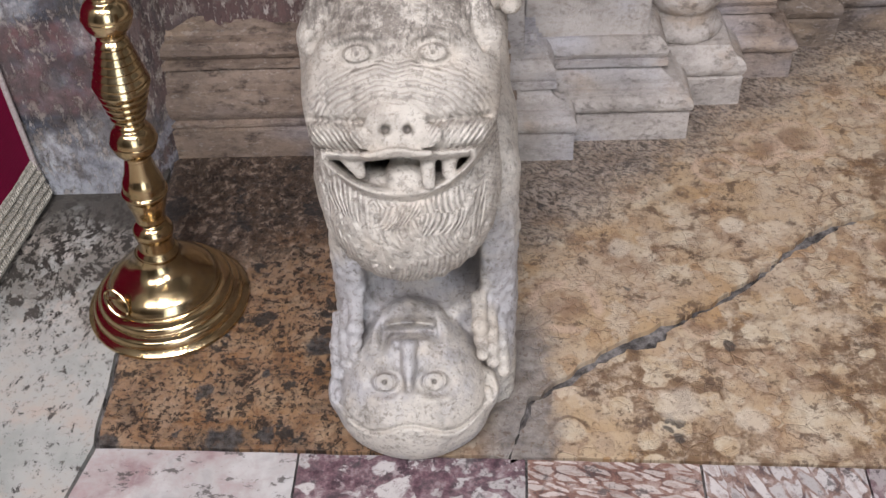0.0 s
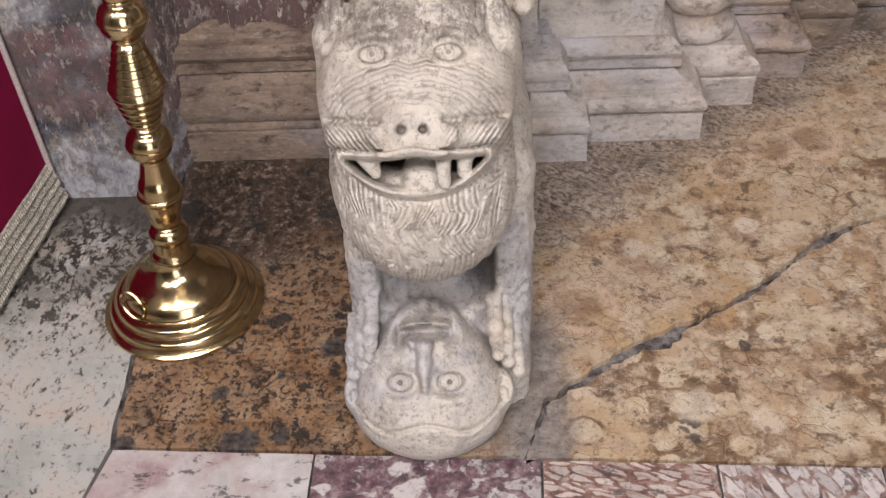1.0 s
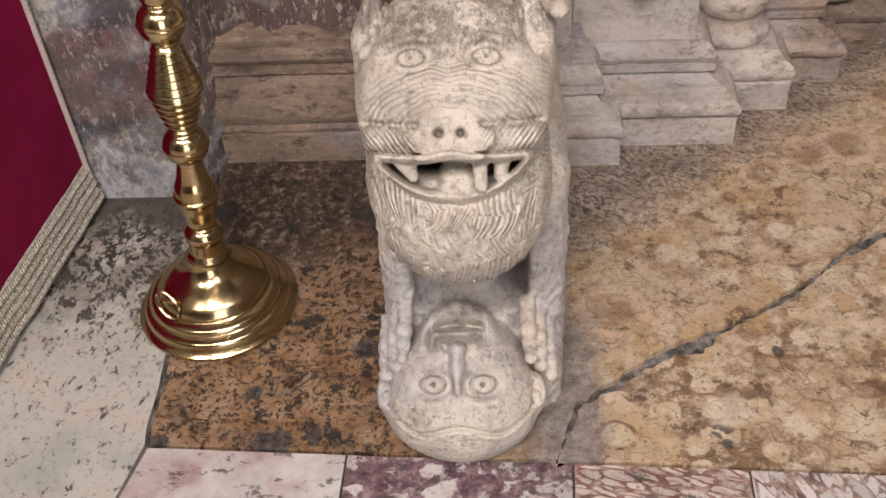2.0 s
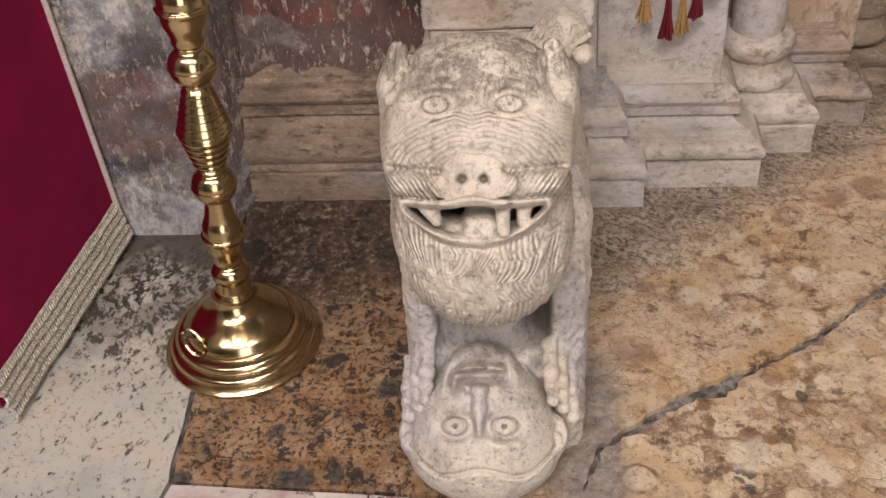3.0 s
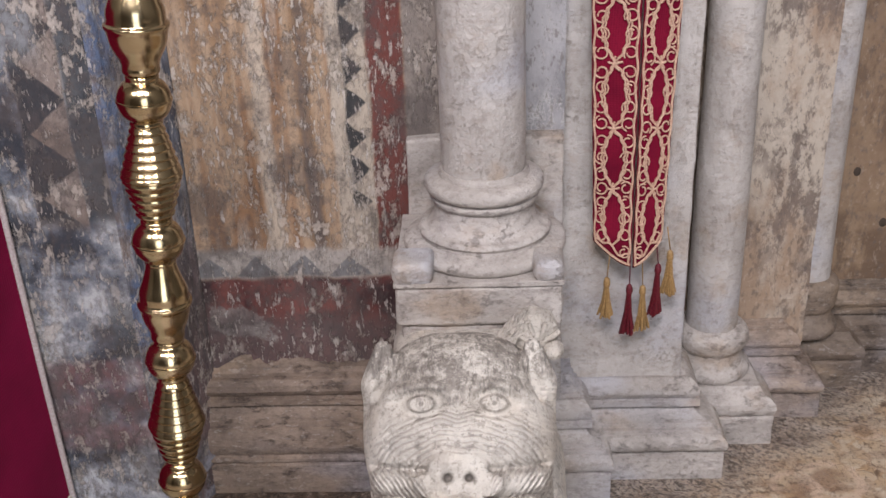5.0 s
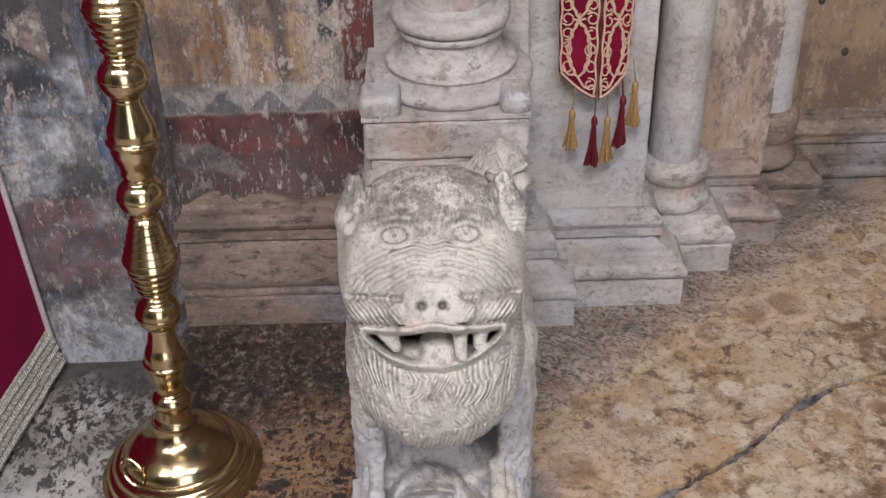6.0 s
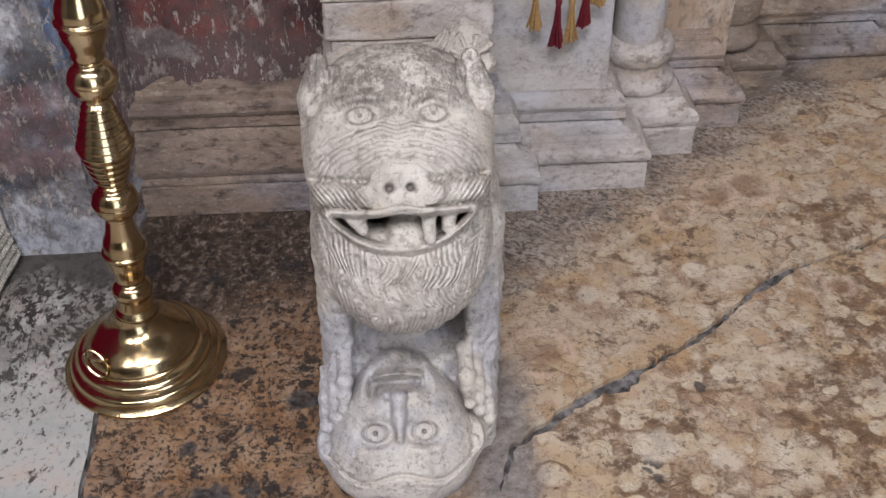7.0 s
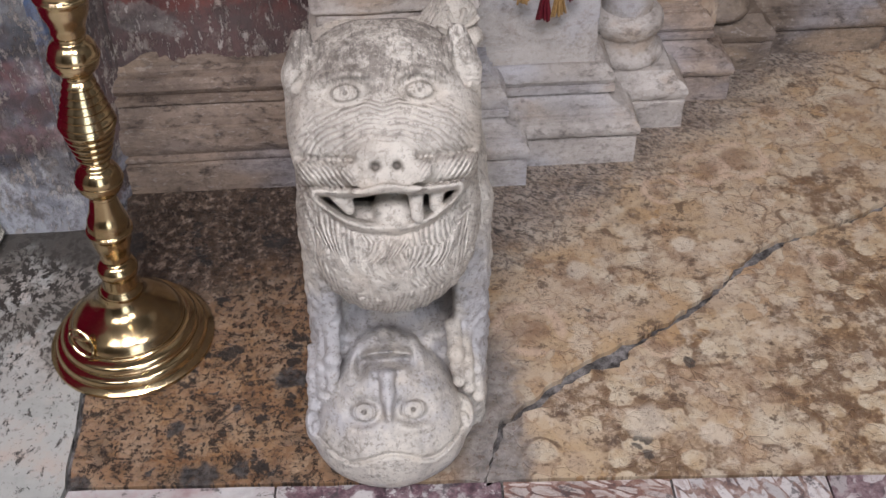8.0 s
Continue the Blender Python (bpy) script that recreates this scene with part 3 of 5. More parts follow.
PURPLE = breccia_slab("purple_breccia", 20, 15, 1.3, 0.40, (0.46, 0.42, 0.39), (0.16, 0.09, 0.10), (0.05, 0.03, 0.036), 1.0)
LENSED = breccia_slab("lensed_breccia", -16, 24, 3.2, 0.52, (0.50, 0.42, 0.37), (0.19, 0.095, 0.07), (0.07, 0.038, 0.035))
STEEP = breccia_slab("veined_breccia", 112, 17, 2.6, 0.30, (0.50, 0.45, 0.42), (0.22, 0.135, 0.105), (0.07, 0.045, 0.045))
VIOLET = breccia_slab("violet_breccia", 40, 22, 1.3, 0.56, (0.42, 0.36, 0.34), (0.17, 0.105, 0.11), (0.055, 0.036, 0.04))
BAY, PIER, RETURN = fresco("bay_fresco", paint_bay), fresco("pier_fresco", paint_pier), fresco("return_fresco", paint_return)
SPOTTED = panel_marble("spotted_panel", (0.36, 0.30, 0.235), (0.26, 0.18, 0.12), (0.10, 0.07, 0.055), 18)
DARKPANEL = panel_marble("mottled_panel", (0.30, 0.28, 0.27), (0.16, 0.15, 0.15), (0.45, 0.42, 0.39), 30)
OCHRE = panel_marble("ochre_panel", (0.21, 0.14, 0.085), (0.16, 0.10, 0.06), (0.10, 0.062, 0.038), 8)
BRASS = brass()
BURGUNDY = cloth("burgundy_cloth", (0.200, 0.005, 0.038), (0.150, 0.004, 0.028))
BROCADE = cloth("crimson_velvet", (0.17, 0.006, 0.022), (0.085, 0.003, 0.012), 1500.0)
BRAID = plain("grey_braid", (0.42, 0.38, 0.31), (0.20, 0.18, 0.145), 0.85, 160.0)
PIPING = plain("pale_piping", (0.42, 0.36, 0.33), (0.30, 0.24, 0.22), 0.8, 200.0)
GOLD = plain("gold_thread", (0.55, 0.37, 0.26), (0.36, 0.20, 0.13), 0.6, 300.0, 0.15)
SILK = plain("ochre_silk", (0.31, 0.19, 0.075), (0.20, 0.11, 0.04), 0.5, 250.0)
REDSILK = plain("crimson_silk", (0.12, 0.010, 0.016), (0.06, 0.005, 0.009), 0.5, 250.0)
PLASTER = plain("wall_plaster", (0.15, 0.14, 0.127), (0.11, 0.103, 0.094), 0.9, 6.0)
STONE = plain("paving_stone", (0.38, 0.33, 0.29), (0.27, 0.23, 0.20), 0.6, 8.0)
VOID = plain("dark_hole", (0.03, 0.022, 0.016), (0.05, 0.035, 0.025), 0.9)


# ---- mesh helpers ----
def mesh_of(name, bm, material, smooth=True):
    bmesh.ops.recalc_face_normals(bm, faces=bm.faces)
    for e in bm.edges:
        if len(e.link_faces) == 2 and e.calc_face_angle(0.0) > radians(28):
            e.smooth = False
    me = bpy.data.meshes.new(name)
    bm.to_mesh(me)
    bm.free()
    me.materials.append(material)
    for p in me.polygons:
        p.use_smooth = smooth
    return me


def part(name, bm, material, parent=None, label="", smooth=True):
    ob = new(name, mesh_of(name, bm, material, smooth))
    if parent:
        ob.parent = parent
    return tagged(ob, label)


def empty(name, m, label, category, group=""):
    ob = new(name)
    ob.empty_display_size = 0.05
    ob.matrix_world = m
    return tagged(ob, label, category, group)


def soften(ob, width=0.003, segments=2):
    mod = ob.modifiers.new("bevel", "BEVEL")
    mod.width, mod.segments, mod.limit_method, mod.angle_limit = width, segments, "ANGLE", radians(30)
    mod.harden_normals = False
    return ob


def box(bm, x0, x1, y0, y1, z0, z1):
    vs = [bm.verts.new(p) for p in ((x0, y0, z0), (x1, y0, z0), (x1, y1, z0), (x0, y1, z0), (x0, y0, z1), (x1, y0, z1), (x1, y1, z1), (x0, y1, z1))]
    for f in ((3, 2, 1, 0), (4, 5, 6, 7), (0, 1, 5, 4), (1, 2, 6, 5), (2, 3, 7, 6), (3, 0, 4, 7)):
        bm.faces.new([vs[i] for i in f])
    return vs


def lathe(profile, segments=48, centre=(0, 0)):
    """Turn a profile of (radius, z) about the z axis."""
    bm = bmesh.new()
    rings = []
    for r, z in profile:
        rings.append([bm.verts.new((centre[0] + r * math.cos(2 * math.pi * i / segments), centre[1] + r * math.sin(2 * math.pi * i / segments), z)) for i in range(segments)])
    for a, b in zip(rings, rings[1:]):
        for i in range(segments):
            j = (i + 1) % segments
            bm.faces.new((a[i], a[j], b[j], b[i]))
    bm.faces.new(rings[0][::-1])
    bm.faces.new(rings[-1])
    return bm


def curved(points, steps=6):
    """Smooth (Catmull-Rom) profile through the points."""
    out = []
    p = [points[0], *points, points[-1]]
    for a, b, c, d in zip(p, p[1:], p[2:], p[3:]):
        for k in range(steps):
            t = k / steps
            out.append(tuple(0.5 * (2 * b[i] + (c[i] - a[i]) * t + (2 * a[i] - 5 * b[i] + 4 * c[i] - d[i]) * t * t + (3 * b[i] - a[i] - 3 * c[i] + d[i]) * t ** 3) for i in range(len(b))))
    out.append(tuple(points[-1]))
    return out


def tube(bm, points, radius, segments=6):
    """A cord of that radius along the points."""
    pts = [Vector(p) for p in points]
    rings = []
    for i, p in enumerate(pts):
        d = (pts[min(i + 1, len(pts) - 1)] - pts[max(i - 1, 0)]).normalized()
        u = d.cross(Vector((0.31, 1.0, 0.17))).normalized()
        v = d.cross(u)
        rings.append([bm.verts.new(p + radius * (math.cos(a) * u + math.sin(a) * v)) for a in (2 * math.pi * k / segments for k in range(segments))])
    for a, b in zip(rings, rings[1:]):
        for i in range(segments):
            j = (i + 1) % segments
            bm.faces.new((a[i], a[j], b[j], b[i]))
    bm.faces.new(rings[0][::-1])
    bm.faces.new(rings[-1])


def moulded(x0, x1, y, back, profile, left=False):
    """A moulded course: profile of (z, set-back) on the front, mitred round the free right end (and the left, if asked)."""
    bm = bmesh.new()
    rings = []
    n = 26
    for z, s in profile:
        row = [(x0 + (s if left else 0), back)]
        for k in range(n + 1):
            row.append((x0 + (s if left else 0) + (x1 - s - x0 - (s if left else 0)) * k / n, y + s))
        row.append((x1 - s, back))
        ring = []
        for px, py in row:
            w = 0.0012 * noise.noise((px * 14, py * 14, z * 12)) + 0.0010 * noise.noise((px * 70, py * 70, z * 40))
            ring.append(bm.verts.new((px + w, py + w, z + 0.8 * w * (z > 0.001))))
        rings.append(ring)
    for a, b in zip(rings, rings[1:]):
        for i in range(len(a) - 1):
            bm.faces.new((a[i], a[i + 1], b[i + 1], b[i]))
        bm.faces.new((a[-1], a[0], b[0], b[-1]))
    bm.faces.new(rings[-1])
    bm.faces.new(rings[0][::-1])
    return bm


def structure(name, bm, material, label, category, smooth=False):
    ob = part(name, bm, material, None, label, smooth)
    return tagged(ob, "", category, "", "structure")


def worn_box(x0, x1, y0, y1, z0, z1, amount=0.0025):
    """A dressed stone with slightly uneven faces."""
    bm = bmesh.new()
    box(bm, x0, x1, y0, y1, z0, z1)
    cuts = max(1, min(30, int(max(x1 - x0, z1 - z0) / 0.03)))
    bmesh.ops.subdivide_edges(bm, edges=bm.edges, cuts=cuts, use_grid_fill=True)
    for v in bm.verts:
        p = v.co
        d = Vector([noise.noise((p.x * 17 + k * 9, p.y * 17, p.z * 17)) for k in range(3)])
        v.co = p + amount * d
    return bm


# ---- the setting ----
floor = structure("floor", (lambda b: (box(b, -3.2, 3.2, -1.75, 3.0, -0.16, -0.012), b)[1])(bmesh.new()), MORTAR, "grey mortar bed between old floor slabs", "floor")


def slab(outline, material, bevel=0.0):
    bm = bmesh.new()
    f = bm.faces.new([bm.verts.new((x, y, 0)) for x, y in outline])
    r = bmesh.ops.extrude_face_region(bm, geom=[f])
    for v in [g for g in r["geom"] if isinstance(g, bmesh.types.BMVert)]:
        v.co.z = -0.05
    ob = part("floor_slab", bm, material, floor, smooth=False)
    if bevel:
        soften(ob, bevel)
    return ob


def ragged(points, amount, step=0.018, seed=0.0, rate=25.0):
    out = []
    for (xa, ya), (xb, yb) in zip(points, points[1:]):
        n = max(1, int(math.hypot(xb - xa, yb - ya) / step))
        for k in range(n):
            x, y = xa + (xb - xa) * k / n, ya + (yb - ya) * k / n
            out.append((x + amount * noise.noise((x * rate, y * rate, seed)), y + amount * noise.noise((x * rate, y * rate, seed + 5))))
    out.append(points[-1])
    return out


def joint_y(x):
    return 1.137 - 0.049 * x


# crack through the yellow slab: centre line with its half width
CRACK = [(0.078, joint_y(0.078), 0.004), (0.105, 1.20, 0.004), (0.116, 1.242, 0.006), (0.20, 1.305, 0.010), (0.285, 1.368, 0.011), (0.325, 1.372, 0.021),
         (0.36, 1.405, 0.013), (0.41, 1.432, 0.005), (0.49, 1.480, 0.010), (0.55, 1.53, 0.006), (0.615, 1.594, 0.007), (0.665, 1.625, 0.014), (0.72, 1.66, 0.008), (0.85, 1.70, 0.007), (1.05, 1.80, 0.006), (1.5, 2.02, 0.005)]
upper = ragged([(x - w * 0.45, y + w * 0.8) for x, y, w in CRACK], 0.010, 0.012, seed=1.0, rate=55)
lower = ragged([(x + w * 0.45, y - w * 0.8) for x, y, w in CRACK], 0.010, 0.012, seed=1.45, rate=55)
left_edge = ragged([(-0.583, joint_y(-0.583) + 0.003), (-0.592, 1.40), (-0.60, 2.1)], 0.004, 0.02, 3)
front_edge = ragged([(0.074, joint_y(0.074) + 0.003), (-0.583, joint_y(-0.583) + 0.003)], 0.003, 0.02, 4)
slab(left_edge[:-1] + [(-0.60, 2.6), (1.5, 2.6)] + upper[::-1] + front_edge[1:-1], FLOOR)
slab(lower + [(2.4, 2.1), (2.4, joint_y(2.4) + 0.003)] + ragged([(2.4, joint_y(2.4) + 0.003), (0.083, joint_y(0.083) + 0.003)], 0.003, 0.02, 6)[1:-1], FLOOR)
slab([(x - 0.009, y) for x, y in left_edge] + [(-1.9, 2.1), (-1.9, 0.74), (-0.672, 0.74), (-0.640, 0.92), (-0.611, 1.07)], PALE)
slab([(-0.666, 0.74), (-0.634, 0.92), (-0.605, 1.07), (-0.584, 1.158)] + ragged([(-0.583, joint_y(-0.583) - 0.003), (-0.256, joint_y(-0.256) - 0.003)], 0.002, 0.02, 9) + [(-0.268, 0.73)], ROSE)
for xa, xb, m in ((-0.254, 0.105, PURPLE), (0.105, 0.374, LENSED), (0.374, 0.622, STEEP), (0.622, 0.90, VIOLET), (0.90, 1.25, VIOLET), (1.25, 1.7, VIOLET)):
    g = 0.0022
    out = ragged([(xa + g, joint_y(xa) - 0.003), (xb - g, joint_y(xb) - 0.003)], 0.002, 0.02, xa)[:-1] + [(xb - g, joint_y(xb) - 0.003), (xb - g - 0.012, joint_y(xb) - 0.42), (xa + g - 0.012, joint_y(xa) - 0.42)]
    slab(out, m)
for i in range(5):
    for j in range(4):
        slab([(-3.1 + i * 1.24, -1.75 + j * 0.612), (-1.87 + i * 1.24, -1.75 + j * 0.612), (-1.87 + i * 1.24, -1.14 + j * 0.612), (-3.1 + i * 1.24, -1.14 + j * 0.612)], STONE, 0.003)

# left pier, its splayed return, and the painted bay behind the lion
bm = bmesh.new()
outline = [(-3.1, 1.80), (-0.70, 1.80), (-0.66, 1.803), (-0.642, 1.815), (-0.57, 1.95), (-0.57, 2.5), (-3.1, 2.5)]
bot = [bm.verts.new((x, y, -0.05)) for x, y in outline]
top = [bm.verts.new((x + 0.02 * (0.5 < i < 5), y, 5.7)) for i, (x, y) in enumerate(outline)]
for i in range(len(outline)):
    j = (i + 1) % len(outline)
    bm.faces.new((bot[i], bot[j], top[j], top[i]))
bm.faces.new(bot[::-1])
bm.faces.new(top)
pier = structure("wall_pier", bm, PIER, "old pier with flaking slate-blue painted plaster", "wall")
pier.data.materials.append(RETURN)
for p in pier.data.polygons:
    if p.normal.x > 0.5:
        p.material_index = 1
soften(pier, 0.012, 3)
structure("wall_bay", worn_box(-0.60, -0.01, 1.955, 2.5, -0.05, 1.9, 0.004), BAY, "painted bay wall with faded striped fresco", "wall")
structure("wall_bay_upper", (lambda b: (box(b, -0.60, 3.2, 1.98, 2.5, 1.9, 5.7), b)[1])(bmesh.new()), PLASTER, "plain plastered wall above the jamb", "wall")

base_left = [(-0.02, 0.0), (0.070, 0.0), (0.071, 0.007), (0.076, 0.008), (0.077, 0.001), (0.083, 0.001), (0.084, 0.012), (0.089, 0.013), (0.091, 0.007), (0.098, 0.002), (0.110, -0.001), (0.128, 0.000), (0.142, 0.005),
             (0.143, 0.010), (0.160, 0.012), (0.176, 0.016), (0.186, 0.024), (0.187, 0.013), (0.199, 0.013), (0.200, 0.024), (0.203, 0.025), (0.206, 0.018), (0.214, 0.014), (0.224, 0.017), (0.232, 0.026), (0.233, 0.034), (0.241, 0.035), (0.246, 0.043), (0.280, 0.047), (0.31, 0.053)]
base_left = [(z if z <= 0.07 else 0.07 + (z - 0.07) * 1.2, d) for z, d in base_left]
structure("base_moulding_bay", moulded(-0.60, 0.12, 1.91, 2.1, base_left), BROWNED, "stained stone base moulding of the painted bay", "moulding", True)
base_jamb = [(-0.02, 0.0), (0.064, 0.0), (0.065, 0.009), (0.070, 0.010), (0.071, 0.000), (0.076, -0.004), (0.084, -0.006), (0.093, -0.005), (0.101, 0.000), (0.105, 0.007), (0.106, 0.013), (0.115, 0.014), (0.116, 0.023), (0.125, 0.024),
             (0.127, 0.036), (0.132, 0.049), (0.140, 0.057), (0.150, 0.060), (0.151, 0.047), (0.165, 0.047), (0.166, 0.055), (0.170, 0.052), (0.180, 0.048), (0.192, 0.050), (0.202, 0.056), (0.210, 0.067), (0.211, 0.076), (0.220, 0.077), (0.221, 0.085), (0.232, 0.086), (0.234, 0.093), (0.256, 0.095)]
structure("base_moulding_corner", moulded(0.05, 0.235, 1.875, 2.1, [(z, s * 0.8) for z, s in base_jamb]), JAMB, "grey stone base moulding beside the lion", "moulding", True)
structure("base_moulding_pilaster", moulded(0.18, 0.475, 1.938, 2.3, base_jamb), JAMB, "grey stone base moulding below the pilaster", "moulding", True)
soften(structure("pilaster", worn_box(0.138, 0.388, 2.012, 2.4, 0.20, 1.9), SHAFT, "pale worn marble pilaster of the portal", "pilaster"), 0.004)
soften(structure("backing_stone", worn_box(-0.152, 0.134, 1.93, 2.2, 0.20, 0.775), JAMB, "grey stone block behind the column base", "wall"), 0.004)
structure("mottled_wall_panel", worn_box(-0.012, 0.137, 1.965, 2.3, 0.775, 1.9, 0.001), DARKPANEL, "mottled dark marble wall panel", "wall")

base_step = [(z * 0.92, s * 0.9) for z, s in base_jamb]
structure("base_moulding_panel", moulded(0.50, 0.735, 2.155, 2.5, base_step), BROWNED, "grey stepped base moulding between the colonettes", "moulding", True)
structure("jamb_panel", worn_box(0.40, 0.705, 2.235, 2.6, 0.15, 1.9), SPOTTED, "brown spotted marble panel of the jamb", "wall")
structure("base_moulding_door", moulded(0.80, 1.16, 2.335, 2.7, base_step), DARKER, "dark worn base moulding beside the doorway", "moulding", True)
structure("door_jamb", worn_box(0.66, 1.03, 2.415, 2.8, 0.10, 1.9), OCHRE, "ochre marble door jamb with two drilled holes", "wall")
structure("base_moulding_reveal", moulded(1.10, 1.9, 2.37, 2.9, base_step), DARKER, "dark base moulding of the door reveal", "moulding", True)
structure("door_reveal", worn_box(1.03, 2.4, 2.45, 2.9, 0.0, 1.9, 0.002), DARKER, "brown-grey stone of the door reveal", "wall")
# nothing is cut: flat near-black lumps give the holes' inner shade by colour
for hx, hz in ((0.842, 0.492), (0.918, 0.362)):
    bm = bmesh.new()
    bmesh.ops.create_icosphere(bm, subdivisions=2, radius=0.009)
    for v in bm.verts:
        v.co = Vector((v.co.x, v.co.y * 0.25, v.co.z * 1.3)) + Vector((hx, 2.415, hz))
    structure("drilled_hole", bm, VOID, "small dark drilled hole in the jamb", "hole", True)

# porch round the camera: side walls, rear wall with three openings, ceiling
for name, b in (("wall_west", (-3.3, -3.1, -1.8, 2.5, -0.1, 5.7)), ("wall_east", (3.1, 3.3, -1.8, 2.5, -0.1, 5.7)), ("wall_north_east", (2.3, 3.2, 2.1, 2.5, -0.1, 1.9))):
    bm = bmesh.new()
    box(bm, *b)
    structure(name, bm, PLASTER, "plain plastered porch wall", "wall")
bm = bmesh.new()
for x0, x1 in ((-3.3, -2.95), (-1.65, -0.95), (0.35, 1.05), (2.35, 3.3)):
    box(bm, x0, x1, -2.0, -1.8, 3.7, 4.7)
box(bm, -3.3, 3.3, -2.0, -1.8, 4.7, 5.7)
box(bm, -3.3, 3.3, -2.0, -1.8, 2.3, 3.7)
box(bm, -3.3, -0.1, -2.0, -1.8, -0.1, 2.3)
box(bm, 1.3, 3.3, -2.0, -1.8, -0.1, 2.3)
structure("wall_south", bm, PLASTER, "plastered porch wall with three high windows and a doorway", "wall")
bm = bmesh.new()
box(bm, -3.4, 3.4, -2.0, 2.8, 5.7, 5.8)
structure("ceiling", bm, PLASTER, "plain plastered porch ceiling", "ceiling")


# ---- columns ----
def colonette(x, y, r, z_base, top=1.9, big=False):
    thing = empty("column", pose(x, y, 0), "slender pale marble colonette on a moulded base" if not big else "pale marble column on a base carried by the lion", "column", "" if big else "portal colonettes")
    n = lambda a: 0.004 * noise.noise((a * 3, x * 50, 0))
    part("shaft", lathe([(r + n(z0), z0) for z0 in np.linspace(z_base - 0.01, top, 40)], 56), SHAFT, thing)
    return thing


col = colonette(-0.012, 1.80, 0.070, 0.775, 1.9, big=True)
base = curved([(0.120, 0.624), (0.134, 0.628), (0.141, 0.638), (0.138, 0.648), (0.124, 0.654)], 4) + [(0.111, 0.656), (0.111, 0.662)] + curved([(0.112, 0.663), (0.115, 0.668), (0.110, 0.674), (0.103, 0.675)], 3)
base += curved([(0.098, 0.677), (0.090, 0.688), (0.086, 0.702), (0.085, 0.718)], 4) + curved([(0.088, 0.719), (0.092, 0.722), (0.093, 0.729), (0.089, 0.733)], 3)
base += curved([(0.091, 0.735), (0.098, 0.739), (0.102, 0.748), (0.099, 0.758), (0.090, 0.763)], 4) + [(0.078, 0.765), (0.077, 0.770), (0.073, 0.775)]
part("base", lathe(base, 64), JAMB, col, "greyed torus base")
plinth = part("plinth", worn_box(-0.150, 0.126, -0.145, 0.13, 0.545, 0.618, 0.003), JAMB, col, smooth=False)
soften(plinth, 0.008, 3)
bm = bmesh.new()
box(bm, -0.143, 0.119, -0.138, 0.12, 0.500, 0.548)
soften(part("necking", bm, JAMB, col, smooth=False), 0.01, 3)
soften(part("upper_slab", worn_box(-0.152, 0.128, -0.147, 0.13, 0.619, 0.628, 0.001), JAMB, col, smooth=False), 0.003)
for x0, x1 in ((-0.154, -0.086), (0.076, 0.130)):
    soften(part("corner_spur", worn_box(x0, x1, -0.150, -0.075, 0.622, 0.662, 0.003), SHAFT, col, "rounded corner spur", False), 0.016, 4)

for cx, cy, r, zb, block in ((0.482, 2.175, 0.0545, 0.245, (0.40, 0.607, 2.056)), (0.735, 2.345, 0.0485, 0.27, (0.64, 0.867, 2.276))):
    c = colonette(cx, cy, r, zb)
    prof = curved([(r * 1.45, 0.128), (r * 1.62, 0.136), (r * 1.62, 0.150), (r * 1.42, 0.160), (r * 1.30, 0.175), (r * 1.28, 0.19), (r * 1.42, 0.200), (r * 1.50, zb - 0.032), (r * 1.50, zb - 0.018), (r * 1.36, zb - 0.006), (r * 1.14, zb)], 4)
    stone = JAMB if cx < 0.6 else DARKER
    part("base", lathe(prof, 48), stone, c, "greyed torus base")
    x0, x1, y0 = block
    soften(part("plinth", worn_box(x0 - cx, x1 - cx, y0 - cy, 0.12, -0.02, 0.070), stone, c, smooth=False), 0.004)
    bm = moulded(x0 - cx, x1 - cx, y0 - cy, 0.12, [(0.072, 0.004), (0.078, 0.0), (0.090, -0.003), (0.102, 0.0), (0.110, 0.008), (0.116, 0.02), (0.132, 0.03)])
    part("torus_slab", bm, stone, c, "rounded slab below the base")


